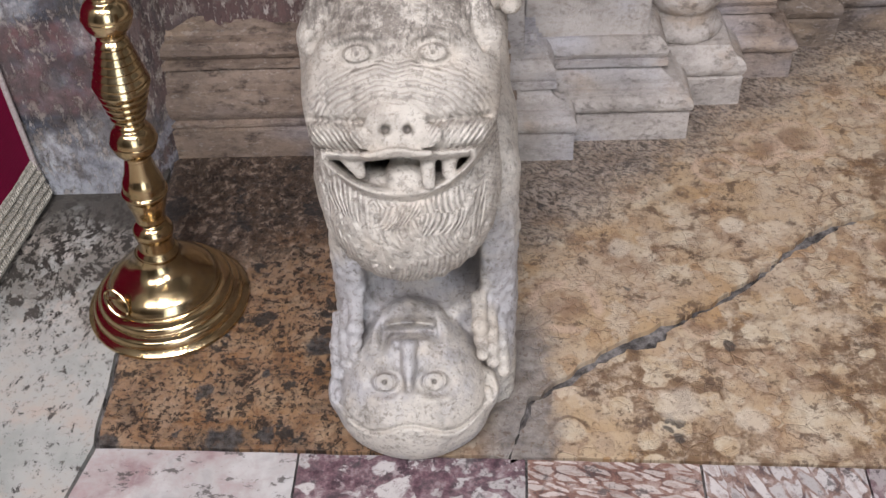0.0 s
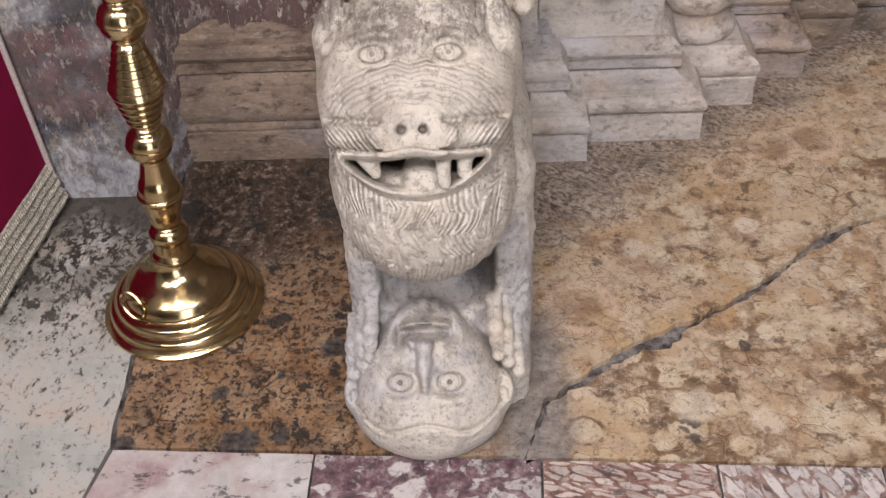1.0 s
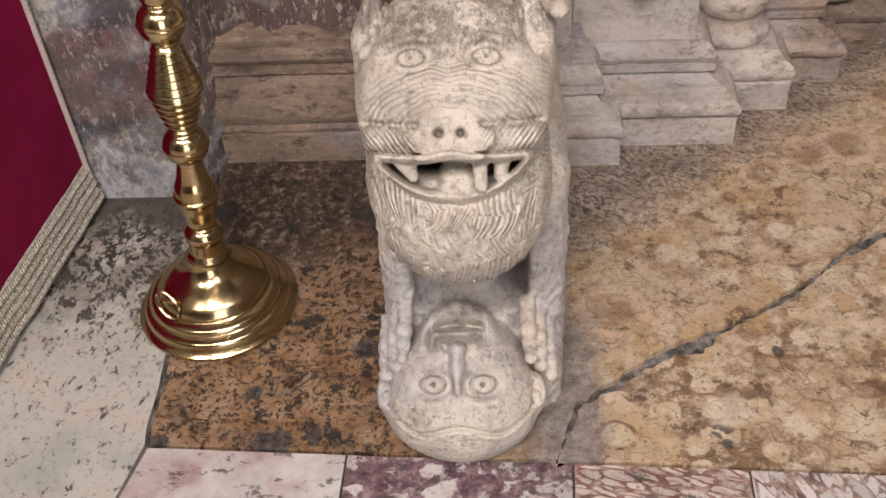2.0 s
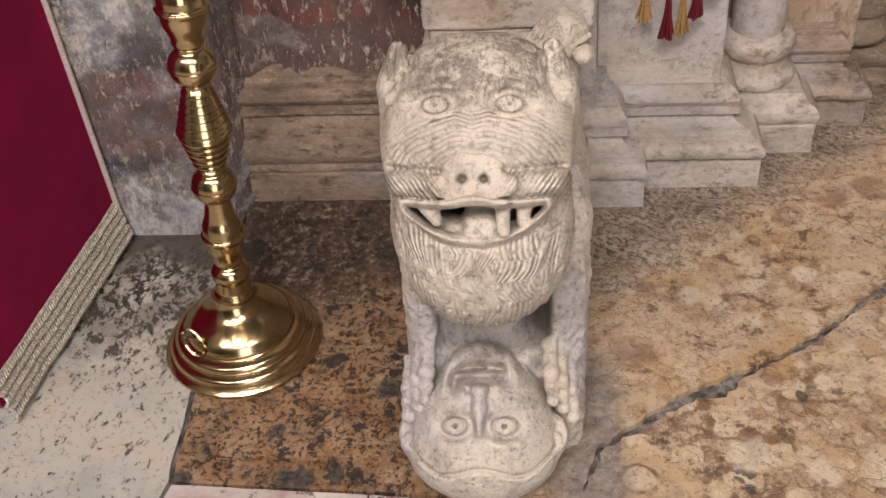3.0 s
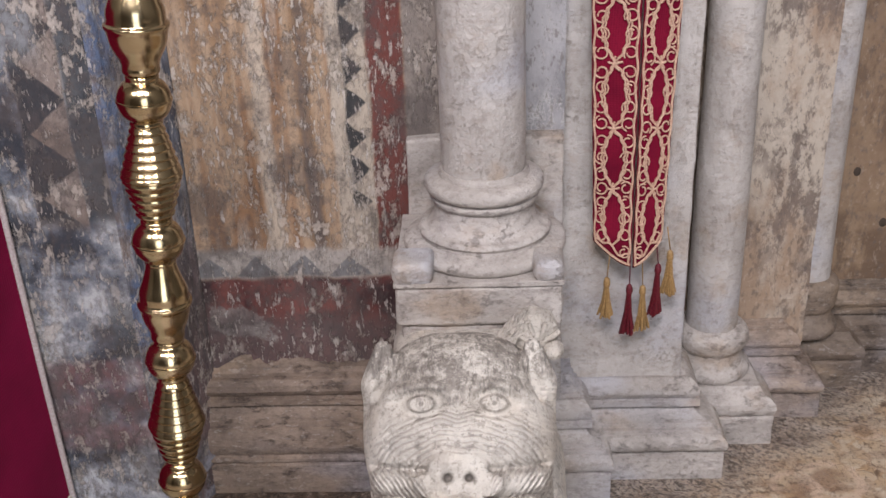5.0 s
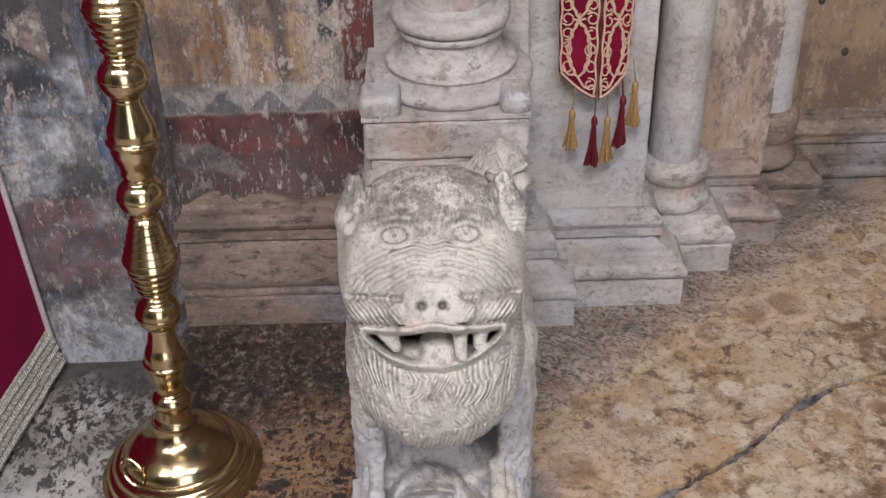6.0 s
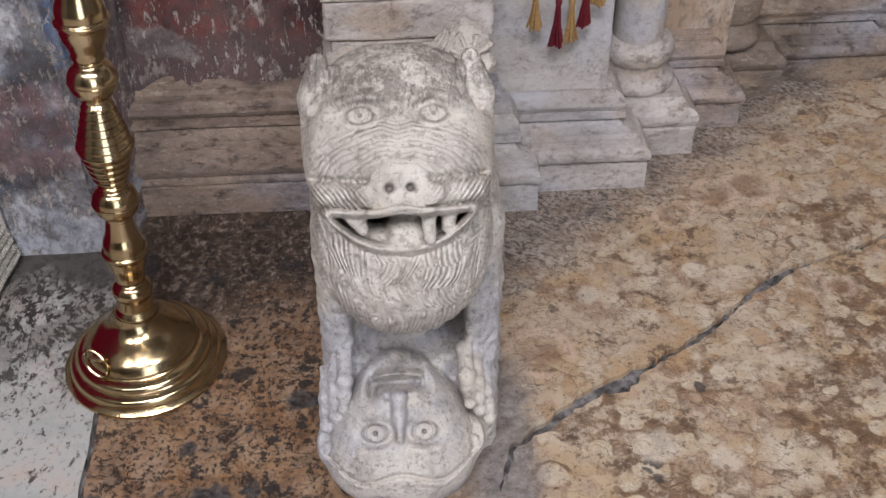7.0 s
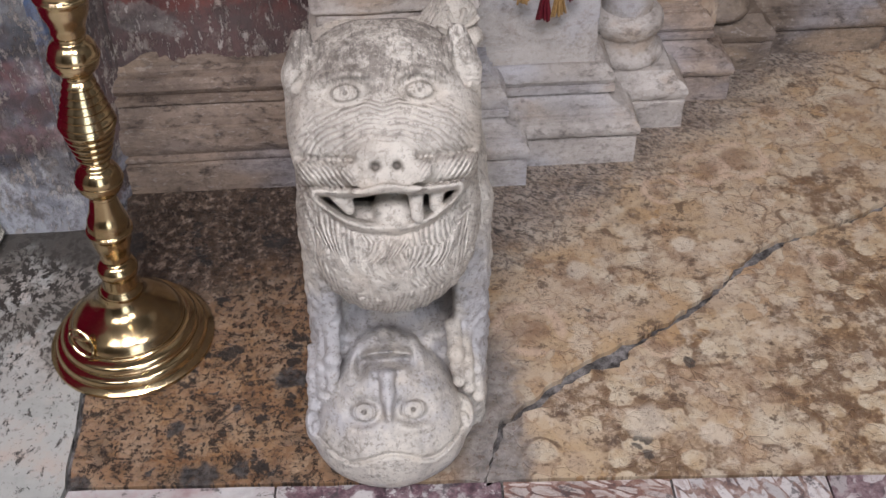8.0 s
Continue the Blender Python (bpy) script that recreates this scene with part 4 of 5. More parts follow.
# ---- lion over a carved head: one carved stone ----
def surface_net(d, xs, ys, zs):
    """Vertices and quads of the zero level of d on the grid xs, ys, zs."""
    neg = d < 0
    shape = tuple(n - 1 for n in d.shape)
    count = np.zeros(shape, np.int8)
    corners = [(i, j, k) for i in (0, 1) for j in (0, 1) for k in (0, 1)]
    for i, j, k in corners:
        count += neg[i:i + shape[0], j:j + shape[1], k:k + shape[2]]
    ci, cj, ck = np.nonzero((count > 0) & (count < 8))
    total, hits = np.zeros((len(ci), 3)), np.zeros(len(ci))
    grid = (xs, ys, zs)
    for a in corners:
        for axis in range(3):
            if a[axis]:
                continue
            b = tuple(v + (n == axis) for n, v in enumerate(a))
            ia, ib = (ci + a[0], cj + a[1], ck + a[2]), (ci + b[0], cj + b[1], ck + b[2])
            da, db = d[ia], d[ib]
            cross = (da < 0) != (db < 0)
            t = np.where(cross, da / np.where(cross, da - db, 1), 0)
            for n in range(3):
                pa, pb = grid[n][ia[n]], grid[n][ib[n]]
                total[:, n] += np.where(cross, pa + t * (pb - pa), 0)
            hits += cross
    verts = total / hits[:, None]
    index = np.full(shape, -1, np.int64)
    index[ci, cj, ck] = np.arange(len(ci))
    quads = []
    for axis in range(3):
        sl_a, sl_b = [slice(1, -1)] * 3, [slice(1, -1)] * 3
        sl_a[axis], sl_b[axis] = slice(0, -1), slice(1, None)
        na, nb = neg[tuple(sl_a)], neg[tuple(sl_b)]
        i, j, k = np.nonzero(na != nb)
        flip = na[i, j, k]
        p = [i + 1, j + 1, k + 1]
        p[axis] = p[axis] - 1
        u, v = [(1, 2), (2, 0), (0, 1)][axis]
        def cell(du, dv):
            q = [p[0].copy(), p[1].copy(), p[2].copy()]
            q[u] = q[u] - du
            q[v] = q[v] - dv
            return index[q[0], q[1], q[2]]
        q = np.stack([cell(1, 1), cell(0, 1), cell(0, 0), cell(1, 0)], 1)
        q[~flip] = q[~flip][:, ::-1]
        quads.append(q)
    quads = np.concatenate(quads)
    return verts, quads[(quads >= 0).all(1)]


def axis_grid(*pieces):
    """Grid lines from pieces of (start, end, step)."""
    out = [np.arange(a, b, s) for a, b, s in pieces]
    return np.concatenate(out).astype(np.float32)


def carve_lion():
    xs = axis_grid((-0.17, 0.17, 0.0020))
    ys = axis_grid((1.00, 1.235, 0.0021), (1.235, 1.40, 0.005), (1.40, 1.95, 0.014))
    zs = axis_grid((-0.03, 0.27, 0.0026), (0.27, 0.42, 0.0045), (0.42, 0.83, 0.0020))
    X, Y, Z = np.meshgrid(xs, ys, zs, indexing="ij", sparse=True)

    def smin(a, b, k):
        h = np.clip(0.5 + 0.5 * (b - a) / k, 0, 1)
        return b + (a - b) * h - k * h * (1 - h)

    def smax(a, b, k):
        return -smin(-a, -b, k)

    def ball(c, r):
        return np.sqrt((X - c[0]) ** 2 + (Y - c[1]) ** 2 + (Z - c[2]) ** 2) - r

    def egg(c, r, tilt=0.0):
        x, y, z = X - c[0], Y - c[1], Z - c[2]
        if tilt:
            y, z = y * math.cos(tilt) + z * math.sin(tilt), z * math.cos(tilt) - y * math.sin(tilt)
        k0 = np.sqrt((x / r[0]) ** 2 + (y / r[1]) ** 2 + (z / r[2]) ** 2)
        return (k0 - 1) * min(r)

    def block(c, b, r):
        q = [np.abs(a - m) - (h - r) for a, m, h in zip((X, Y, Z), c, b)]
        out = np.sqrt(sum(np.maximum(v, 0) ** 2 for v in q))
        return out + np.minimum(np.maximum(q[0], np.maximum(q[1], q[2])), 0) - r

    def rod(a, b, r0, r1=None):
        r1 = r0 if r1 is None else r1
        ab = [q - p for p, q in zip(a, b)]
        t = np.clip(((X - a[0]) * ab[0] + (Y - a[1]) * ab[1] + (Z - a[2]) * ab[2]) / sum(v * v for v in ab), 0, 1)
        return np.sqrt((X - a[0] - t * ab[0]) ** 2 + (Y - a[1] - t * ab[1]) ** 2 + (Z - a[2] - t * ab[2]) ** 2) - (r0 + (r1 - r0) * t)

    def gauss(a, s):
        return np.exp(-(a / s) ** 2)

    AX = np.abs(X)
    # nB runs up the sloping face from the nose, nC out of it
    nB = (Z - 0.698) * 0.79 + (Y - 1.058) * 0.61
    nC = (Z - 0.698) * 0.61 - (Y - 1.058) * 0.79

    def plate(c, b, r):
        q = [np.abs(a - m) - (h - r) for a, m, h in zip((X, nB, nC), c, b)]
        out = np.sqrt(sum(np.maximum(v, 0) ** 2 for v in q))
        return out + np.minimum(np.maximum(q[0], np.maximum(q[1], q[2])), 0) - r

    def at(x, b, c):
        return (x, 1.058 + 0.61 * b - 0.79 * c, 0.698 + 0.79 * b + 0.61 * c)

    # skull and cheeks: one tall barrel, bearded below
    d = block((0, 1.188, 0.600), (0.109, 0.096, 0.192), 0.092)
    d = smin(d, egg((0, 1.160, 0.548), (0.110, 0.118, 0.138)), 0.03)
    d = smin(d, egg((0, 1.137, 0.682), (0.102, 0.074, 0.072), 0.3), 0.04)
    d = smin(d, egg((0, 1.108, 0.660), (0.093, 0.056, 0.036)), 0.02)
    # bridge, brow ridges and almond eyes with lids
    face = np.clip((1.20 - Y) / 0.02, 0, 1)
    d = smin(d, rod(at(0, 0.095, -0.028), at(0, 0.02, -0.006), 0.008, 0.012), 0.025)
    d = d + 0.0022 * face * gauss(X, 0.004) * np.clip((nB - 0.03) / 0.01, 0, 1) * np.clip((0.10 - nB) / 0.01, 0, 1)
    arch = nB - 0.104 + 5.5 * (AX - 0.040) ** 2
    d = d - 0.0065 * face * gauss(arch, 0.0075) * np.clip((AX - 0.008) / 0.012, 0, 1) * np.clip((0.096 - AX) / 0.016, 0, 1)
    ex, eb = AX - 0.0415, nB - 0.083
    almond = np.sqrt((ex * 0.62) ** 2 + eb ** 2)
    er = np.sqrt(ex ** 2 + eb ** 2)
    near = face * (er < 0.04)
    d = d + near * (0.0055 * gauss(almond - 0.0135, 0.0045) - 0.0030 * gauss(almond - 0.0078, 0.0018) - 0.0026 * gauss(er, 0.0055) + 0.005 * gauss(er, 0.0020))
    # broad rounded nose with wings and nostrils
    pad = ((AX / 0.0375) ** 2.6 + (np.abs(nB + 0.001) / 0.0245) ** 2.6) ** (1 / 2.6)
    d = smin(d, np.maximum((pad - 1) * 0.024, np.abs(nC + 0.012) - 0.018), 0.010)
    d = d - 0.0035 * face * gauss(np.sqrt((AX - 0.024) ** 2 + (nB + 0.002) ** 2), 0.012) * (Y < 1.11)
    nd = np.sqrt((AX - 0.0118) ** 2 + (nB - 0.001) ** 2)
    d = d + 0.017 * gauss(nd, 0.0046) * (Y < 1.10)
    # hatched moustache rolling out from the nose to the corners of the mouth
    mid = -0.007 + 0.10 * np.maximum(AX - 0.045, 0)
    span = np.clip((AX - 0.026) / 0.012, 0, 1) * np.clip((0.107 - AX) / 0.012, 0, 1)
    d = d - 0.0085 * face * span * np.exp(-np.abs((nB - mid) / 0.0135) ** 3)
    d = d + 0.0060 * face * span * gauss(nB - mid - 0.0165, 0.0040)
    d = d + 0.0030 * face * span * gauss(nB - mid + 0.0165, 0.0026)
    # mouth: crescent opening with a thick rolled rim, tongue and fangs
    low = -0.063 + 0.031 * np.abs(X / 0.077) ** 2.6
    high = -0.034 + 0.006 * gauss(X, 0.022) + 0.004 * (X / 0.077) ** 2
    slot = np.maximum(np.maximum(low - nB, nB - high), AX - 0.077)
    deep = 0.025 * (X / 0.08) ** 2
    rim = gauss(slot - 0.0075, 0.0062) * face * (nB < high + 0.010)
    d = d - 0.0100 * rim
    d = d + 0.0035 * face * gauss(slot - 0.0165, 0.0035) * (nB < high - 0.004)
    d = smax(d, -np.maximum(slot, -0.088 - deep - nC), 0.003)
    d = smax(d, -block((0, 1.160, 0.628), (0.070, 0.062, 0.030), 0.02), 0.004)
    d = smin(d, egg((0.006, 1.082, 0.614), (0.025, 0.036, 0.022)), 0.004)
    d = smin(d, egg((-0.026, 1.092, 0.603), (0.014, 0.020, 0.012)), 0.005)
    d = smin(d, egg((-0.040, 1.100, 0.603), (0.009, 0.018, 0.010)), 0.004)
    for tx, lean, r0, r1, c in ((-0.053, 0.008, 0.012, 0.0065, -0.038), (0.031, 0.001, 0.0090, 0.0070, -0.030), (0.056, -0.002, 0.0095, 0.0075, -0.042)):
        d = smin(d, rod(at(tx, -0.030, c), at(tx + lean, -0.058 + 0.012 * (abs(tx) > 0.04), c - 0.002), r0, r1), 0.004)
    # comma-shaped locks of the beard, in rows
    beard = np.clip((low - 0.018 - nB) / 0.008, 0, 1) * np.clip((1.25 - Y) / 0.02, 0, 1)
    v = (nB - low) / 0.027 + 0.35 * np.sin(X * 62)
    f = v - np.floor(v)
    sway = 0.016 * np.sin(np.floor(v) * 2.3 + np.round(X / 0.055) * 1.7 + 0.6) * (1 - f) ** 2
    d = d - 0.0014 * beard * (np.cos(2 * math.pi * (X + sway) / 0.0200) * f ** 0.5 - 0.8 * gauss(f, 0.12))
    # pointed ears at the corners of the crown, their rims running down the temples
    for s in (-1, 1):
        d = smin(d, rod((s * 0.095, 1.186, 0.742), (s * 0.089, 1.198, 0.780), 0.022, 0.012), 0.012)
        d = smin(d, rod((s * 0.103, 1.180, 0.735), (s * 0.107, 1.165, 0.655), 0.013, 0.006), 0.006)
        d = smax(d, -rod((s * 0.093, 1.158, 0.742), (s * 0.085, 1.190, 0.792), 0.010, 0.005), 0.004)
    for k in range(4):
        d = d + 0.0016 * gauss(AX - 0.090 + 0.006 * k - 0.10 * (0.77 - Z), 0.0013) * (Z > 0.742) * (Y > 1.16) * (AX > 0.07) * (Y < 1.24)
    # body, shoulders and legs
    body = block((0.006, 1.60, 0.26), (0.132, 0.31, 0.275), 0.06)
    body = smin(body, block((0.004, 1.36, 0.30), (0.122, 0.12, 0.24), 0.09), 0.05)
    legs = smin(rod((-0.094, 1.285, 0.46), (-0.099, 1.270, 0.02), 0.038, 0.036), rod((0.108, 1.285, 0.46), (0.107, 1.270, 0.02), 0.038, 0.034), 0.004)
    body = smin(body, legs, 0.02)
    body = smax(body, -block((0.052, 1.21, 0.35), (0.036, 0.20, 0.12), 0.03), 0.010)
    body = smax(body, -block((-0.010, 1.14, 0.345), (0.072, 0.165, 0.13), 0.04), 0.015)
    d = smin(d, body, 0.02)
    # the head held between the paws, face up and upside down
    hx, hy, hz = -0.018, 1.200, 0.122
    f, v = (-0.69, 0.72), (0.72, 0.69)
    A = X - hx
    B = (Y - hy) * v[0] + (Z - hz) * v[1]
    C = (Y - hy) * f[0] + (Z - hz) * f[1]
    AA = np.abs(A)

    def egg2(c, r):
        k0 = np.sqrt(((A - c[0]) / r[0]) ** 2 + ((B - c[1]) / r[1]) ** 2 + ((C - c[2]) / r[2]) ** 2)
        return (k0 - 1) * min(r)

    A = A * (1 + 2.0 * np.maximum(B - 0.01, 0))
    AA = np.abs(A)
    h = egg2((0, 0.004, 0), (0.109, 0.122, 0.112))
    h = smin(h, egg2((0, -0.046, -0.008), (0.118, 0.074, 0.098)), 0.03)
    out = np.clip((C - 0.02) / 0.02, 0, 1)
    # long straight nose, broad at the tip, with wings
    h = smin(h, egg2((0.0, 0.020, 0.108), (0.0130, 0.042, 0.022)), 0.006)
    h = smin(h, egg2((0.0, 0.050, 0.108), (0.015, 0.012, 0.019)), 0.005)
    h = smin(h, np.minimum(egg2((-0.020, 0.054, 0.096), (0.013, 0.009, 0.014)), egg2((0.022, 0.054, 0.095), (0.015, 0.008, 0.013))), 0.005)
    # drawn lip over a deep hollow, and the folds beside it
    lip = B - 0.084 + 3.2 * A ** 2
    h = h - 0.011 * out * gauss(lip, 0.0055) * np.clip((0.046 - AA) / 0.008, 0, 1)
    h = h + 0.016 * out * gauss(B - 0.070, 0.0075) * np.clip((0.042 - AA) / 0.006, 0, 1)
    h = h + 0.022 * out * gauss(A + 0.043, 0.0085) * gauss(B - 0.062, 0.017) + 0.010 * out * gauss(A - 0.046, 0.008) * gauss(B - 0.064, 0.013)
    h = h - 0.004 * out * gauss(np.sqrt((A * 0.8) ** 2 + (B - 0.066) ** 2) - 0.048, 0.008) * (B > 0.05)
    # brows, sockets, ringed and drilled eyes
    h = h - 0.0045 * out * gauss(B + 0.032 - 0.05 * AA, 0.007) * np.clip((AA - 0.012) / 0.01, 0, 1) * np.clip((0.068 - AA) / 0.01, 0, 1)
    ex, eb = AA - 0.036, B + 0.002
    eye = np.sqrt(ex ** 2 * 0.62 + eb ** 2 * 1.15)
    iris = np.sqrt(ex ** 2 + eb ** 2)
    h = h + out * (0.0075 * gauss(eye - 0.0185, 0.0055) - 0.0035 * gauss(eye - 0.0125, 0.0024) - 0.0030 * gauss(iris, 0.0085) + 0.008 * gauss(iris, 0.0032))
    # hair cap with a rolled edge
    side = np.clip((C + 0.03) / 0.03, 0, 1)
    hairline = B + 0.076 - 0.010 * np.cos(A * 48) - 2.6 * A ** 2
    h = h + side * (0.0050 * gauss(hairline - 0.001, 0.0030) - 0.0015 * gauss(hairline + 0.007, 0.004))
    for s in (-1, 1):
        h = smin(h, egg2((s * 0.110, -0.020, 0.010), (0.021, 0.034, 0.028)), 0.006)
        h = smax(h, -egg2((s * 0.116, -0.018, 0.036), (0.011, 0.019, 0.014)), 0.003)
        h = smin(h, egg2((s * 0.113, -0.026, 0.026), (0.008, 0.010, 0.008)), 0.002)
    d = smin(d, h, 0.006)
    # clawed paws on both sides of it: knotted toes
    for s, px in ((-1, -0.128), (1, 0.116)):
        for n, (o, z0) in enumerate(((0.0, 0.196), (-s * 0.016, 0.222), (-s * 0.031, 0.242))):
            y0 = 1.205 - 0.004 * n
            a, m, t = (px + o, y0 + 0.040, z0 + 0.012), (px + o, y0 - 0.006, z0), (px + o + s * 0.004, y0 - 0.022, z0 - 0.044)
            d = smin(d, smin(rod(a, m, 0.0125, 0.0110), rod(m, t, 0.0110, 0.0085), 0.004), 0.006)
            for k, r in ((0.0, 0.0130), (0.5, 0.0115), (1.0, 0.0100)):
                d = smin(d, ball(tuple(p + (q - p) * k for p, q in zip(m, t)), r), 0.003)
    # floor plinth and worn surface
    d = smin(d, block((0.004, 1.60, 0.0), (0.138, 0.32, 0.03), 0.008), 0.01)
    d = d + 0.0012 * np.sin(X * 61 + 2) * np.sin(Y * 53) * np.sin(Z * 47 + 1)
    rough = np.clip((0.44 - Z) / 0.03, 0, 1) * np.clip((C - 0.14) / 0.01, 0, 1) + (Z < 0.44) * (Y > 1.225)
    d = d + 0.0022 * np.clip(rough, 0, 1) * np.sin(X * 190 + 3 * np.sin(Z * 60)) * np.sin(Z * 120 + 2 * np.sin(X * 90 + Y * 40))
    d = np.maximum(d, -0.022 - Z).astype(np.float32)
    verts, quads = surface_net(d, xs, ys, zs)
    me = bpy.data.meshes.new("lion_statue")
    me.from_pydata(verts.tolist(), [], quads.tolist())
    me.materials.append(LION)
    me.polygons.foreach_set("use_smooth", [True] * len(me.polygons))
    me.update()
    ob = new("lion_statue", me)
    ob.location = (-0.048, 0, 0)
    return tagged(ob, "weathered white marble lion statue crouching over a carved head", "statue")


carve_lion()

# tail tuft curled up against the plinth
def lumpy(bm, scale, place, bumps):
    """A rounded lump of stone: a fine sphere, scaled, roughened and set in place."""
    ball = bmesh.ops.create_icosphere(bm, subdivisions=5, radius=1.0)
    for v in ball["verts"]:
        p = v.co.normalized()
        k = 1 + sum(a * noise.noise(p * f) for a, f in bumps)
        v.co = place @ Vector((p.x * scale[0] * k, p.y * scale[1] * k, p.z * scale[2] * k))


bm = bmesh.new()
lumpy(bm, (0.042, 0.030, 0.043), Matrix.Translation((0.062, 1.618, 0.556)), ((0.05, 3), (0.03, 9)))
lumpy(bm, (0.017, 0.020, 0.016), Matrix.Translation((0.094, 1.594, 0.535)), ((0.06, 4),))
for k in range(4):
    a = radians(150 - 38 * k)
    tube(bm, [(0.070 + r * math.cos(a), 1.593 - 0.003 * math.sin(3 * t), 0.545 + r * math.sin(a)) for t, r in ((t, 0.012 + 0.030 * t) for t in np.linspace(0, 1, 8))], 0.0045, 7)
lumpy(bm, (0.015, 0.020, 0.056), Matrix.Translation((0.020, 1.602, 0.550)) @ Matrix.Rotation(radians(30), 4, "Y"), ((0.30, 4), (0.22, 11)))
tuft = part("tail_tuft", bm, LION, None, "curled carved marble tail tuft against the plinth")
tagged(tuft, "", "ornament")


# ---- brass candlestick ----
stand = empty("candlestick", pose(-0.526, 1.487, 0), "tall polished brass floor candlestick with turned knops", "candlestick")
foot = [(0.120, 0.0), (0.141, 0.001), (0.1445, 0.006), (0.144, 0.011), (0.138, 0.016), (0.134, 0.018), (0.1335, 0.022)] + curved([(0.133, 0.022), (0.130, 0.030), (0.122, 0.034)], 3)
foot += [(0.1205, 0.035), (0.120, 0.039)] + curved([(0.119, 0.040), (0.116, 0.048), (0.107, 0.053), (0.102, 0.054)], 4) + [(0.100, 0.056), (0.0995, 0.060)]
foot += curved([(0.098, 0.061), (0.091, 0.074), (0.074, 0.088), (0.054, 0.101), (0.041, 0.116), (0.036, 0.132)], 5)
part("foot", lathe(foot, 96), BRASS, stand, "broad stepped domed foot")
bm = bmesh.new()
ring = [(-0.062 + 0.016 * math.cos(a) + 0.010 * math.sin(a), -0.080 - 0.013 * math.sin(a), 0.076 - 0.020 * math.sin(a) + 0.006) for a in (2 * math.pi * k / 24 for k in range(25))]
tube(bm, ring, 0.0028, 8)
tube(bm, [(-0.082, -0.066, 0.080), (-0.072, -0.072, 0.087), (-0.060, -0.076, 0.087), (-0.052, -0.074, 0.082)], 0.0045, 8)
part("lifting_ring", bm, BRASS, stand, "small hinged brass ring on the foot")
LEAN = Matrix.Translation((0.004, 0, 0.125)) @ Matrix.Rotation(radians(3.4), 4, "Y") @ Matrix.Translation((0, 0, -0.125))


def turned(name, profile, steps=5, label=""):
    ob = part(name, lathe(curved(profile, steps), 56), BRASS, stand, label)
    ob.matrix_local = LEAN
    return ob


def knop(z, r=0.037, h=0.031):
    p = [(0.0195, z - h - 0.006), (0.0225, z - h - 0.003), (0.0225, z - h)]
    for k in range(1, 16):
        a = -math.pi / 2 + math.pi * k / 16
        if abs(a) < 1.0:
            p.append((r * math.cos(a) ** 0.85, z + (h + 0.003) * math.sin(a)))
    p += [(0.0225, z + h), (0.0225, z + h + 0.003), (0.0195, z + h + 0.006)]
    turned("knop", p, 3)
    turned("seam_ring", [(r * 0.97, z - 0.003), (r * 1.02, z - 0.0022), (r * 1.035, z), (r * 1.02, z + 0.0022), (r * 0.97, z + 0.003)], 2)


def baluster(z0, z1, r):
    zm = z0 + 0.46 * (z1 - z0)
    p = [(0.018, z0 - 0.003), (0.024, z0 + 0.004)]
    for k in range(5):
        t = (k + 0.5) / 5
        rr = 0.025 + (r - 0.025) * t
        p += [(rr, z0 + (zm - z0) * t), (rr + 0.0012, z0 + (zm - z0) * (t + 0.05)), (rr, z0 + (zm - z0) * (t + 0.1))]
    p += [(r * 1.03, zm + 0.003), (r * 0.97, zm + 0.008)]
    for k in range(6):
        t = (k + 0.6) / 6.5
        rr = r + (0.021 - r) * t
        p += [(rr, zm + (z1 - zm) * t), (rr + 0.0014, zm + (z1 - zm) * (t + 0.04)), (rr - 0.0006, zm + (z1 - zm) * (t + 0.09))]
    p += [(0.018, z1 + 0.003)]
    turned("baluster", p, 2, "ringed spindle-shaped baluster")


def vase(z0, z1, r):
    h = z1 - z0
    turned("vase_knop", [(0.020, z0 - 0.003), (0.025, z0 + 0.003), (0.026, z0 + 0.12 * h), (r * 0.88, z0 + 0.28 * h), (r * 0.98, z0 + 0.42 * h), (r * 1.05, z0 + 0.47 * h), (r * 1.05, z0 + 0.50 * h), (r * 0.96, z0 + 0.53 * h), (r * 0.93, z0 + 0.64 * h), (r * 0.76, z0 + 0.78 * h), (0.024, z0 + 0.90 * h), (0.021, z1 + 0.003)])


turned("collar", [(0.036, 0.126), (0.037, 0.134), (0.033, 0.140), (0.030, 0.146), (0.030, 0.168), (0.033, 0.172), (0.034, 0.184), (0.028, 0.194), (0.021, 0.200), (0.020, 0.206)])
vase(0.203, 0.335, 0.036)
knop(0.372)
baluster(0.410, 0.560, 0.043)
knop(0.598)
vase(0.634, 0.762, 0.038)
knop(0.796)
baluster(0.832, 0.972, 0.042)
knop(1.008)
vase(1.045, 1.18, 0.041)
turned("socket", [(0.020, 1.176), (0.026, 1.186), (0.036, 1.20), (0.034, 1.24), (0.036, 1.245)])

# ---- cloth-covered stand with braided hem ----
cover = empty("covered_stand", pose(-0.852, 1.785, 0, 0, 0, -7.5), "stand draped in plain burgundy cloth with braided hem", "covered stand")


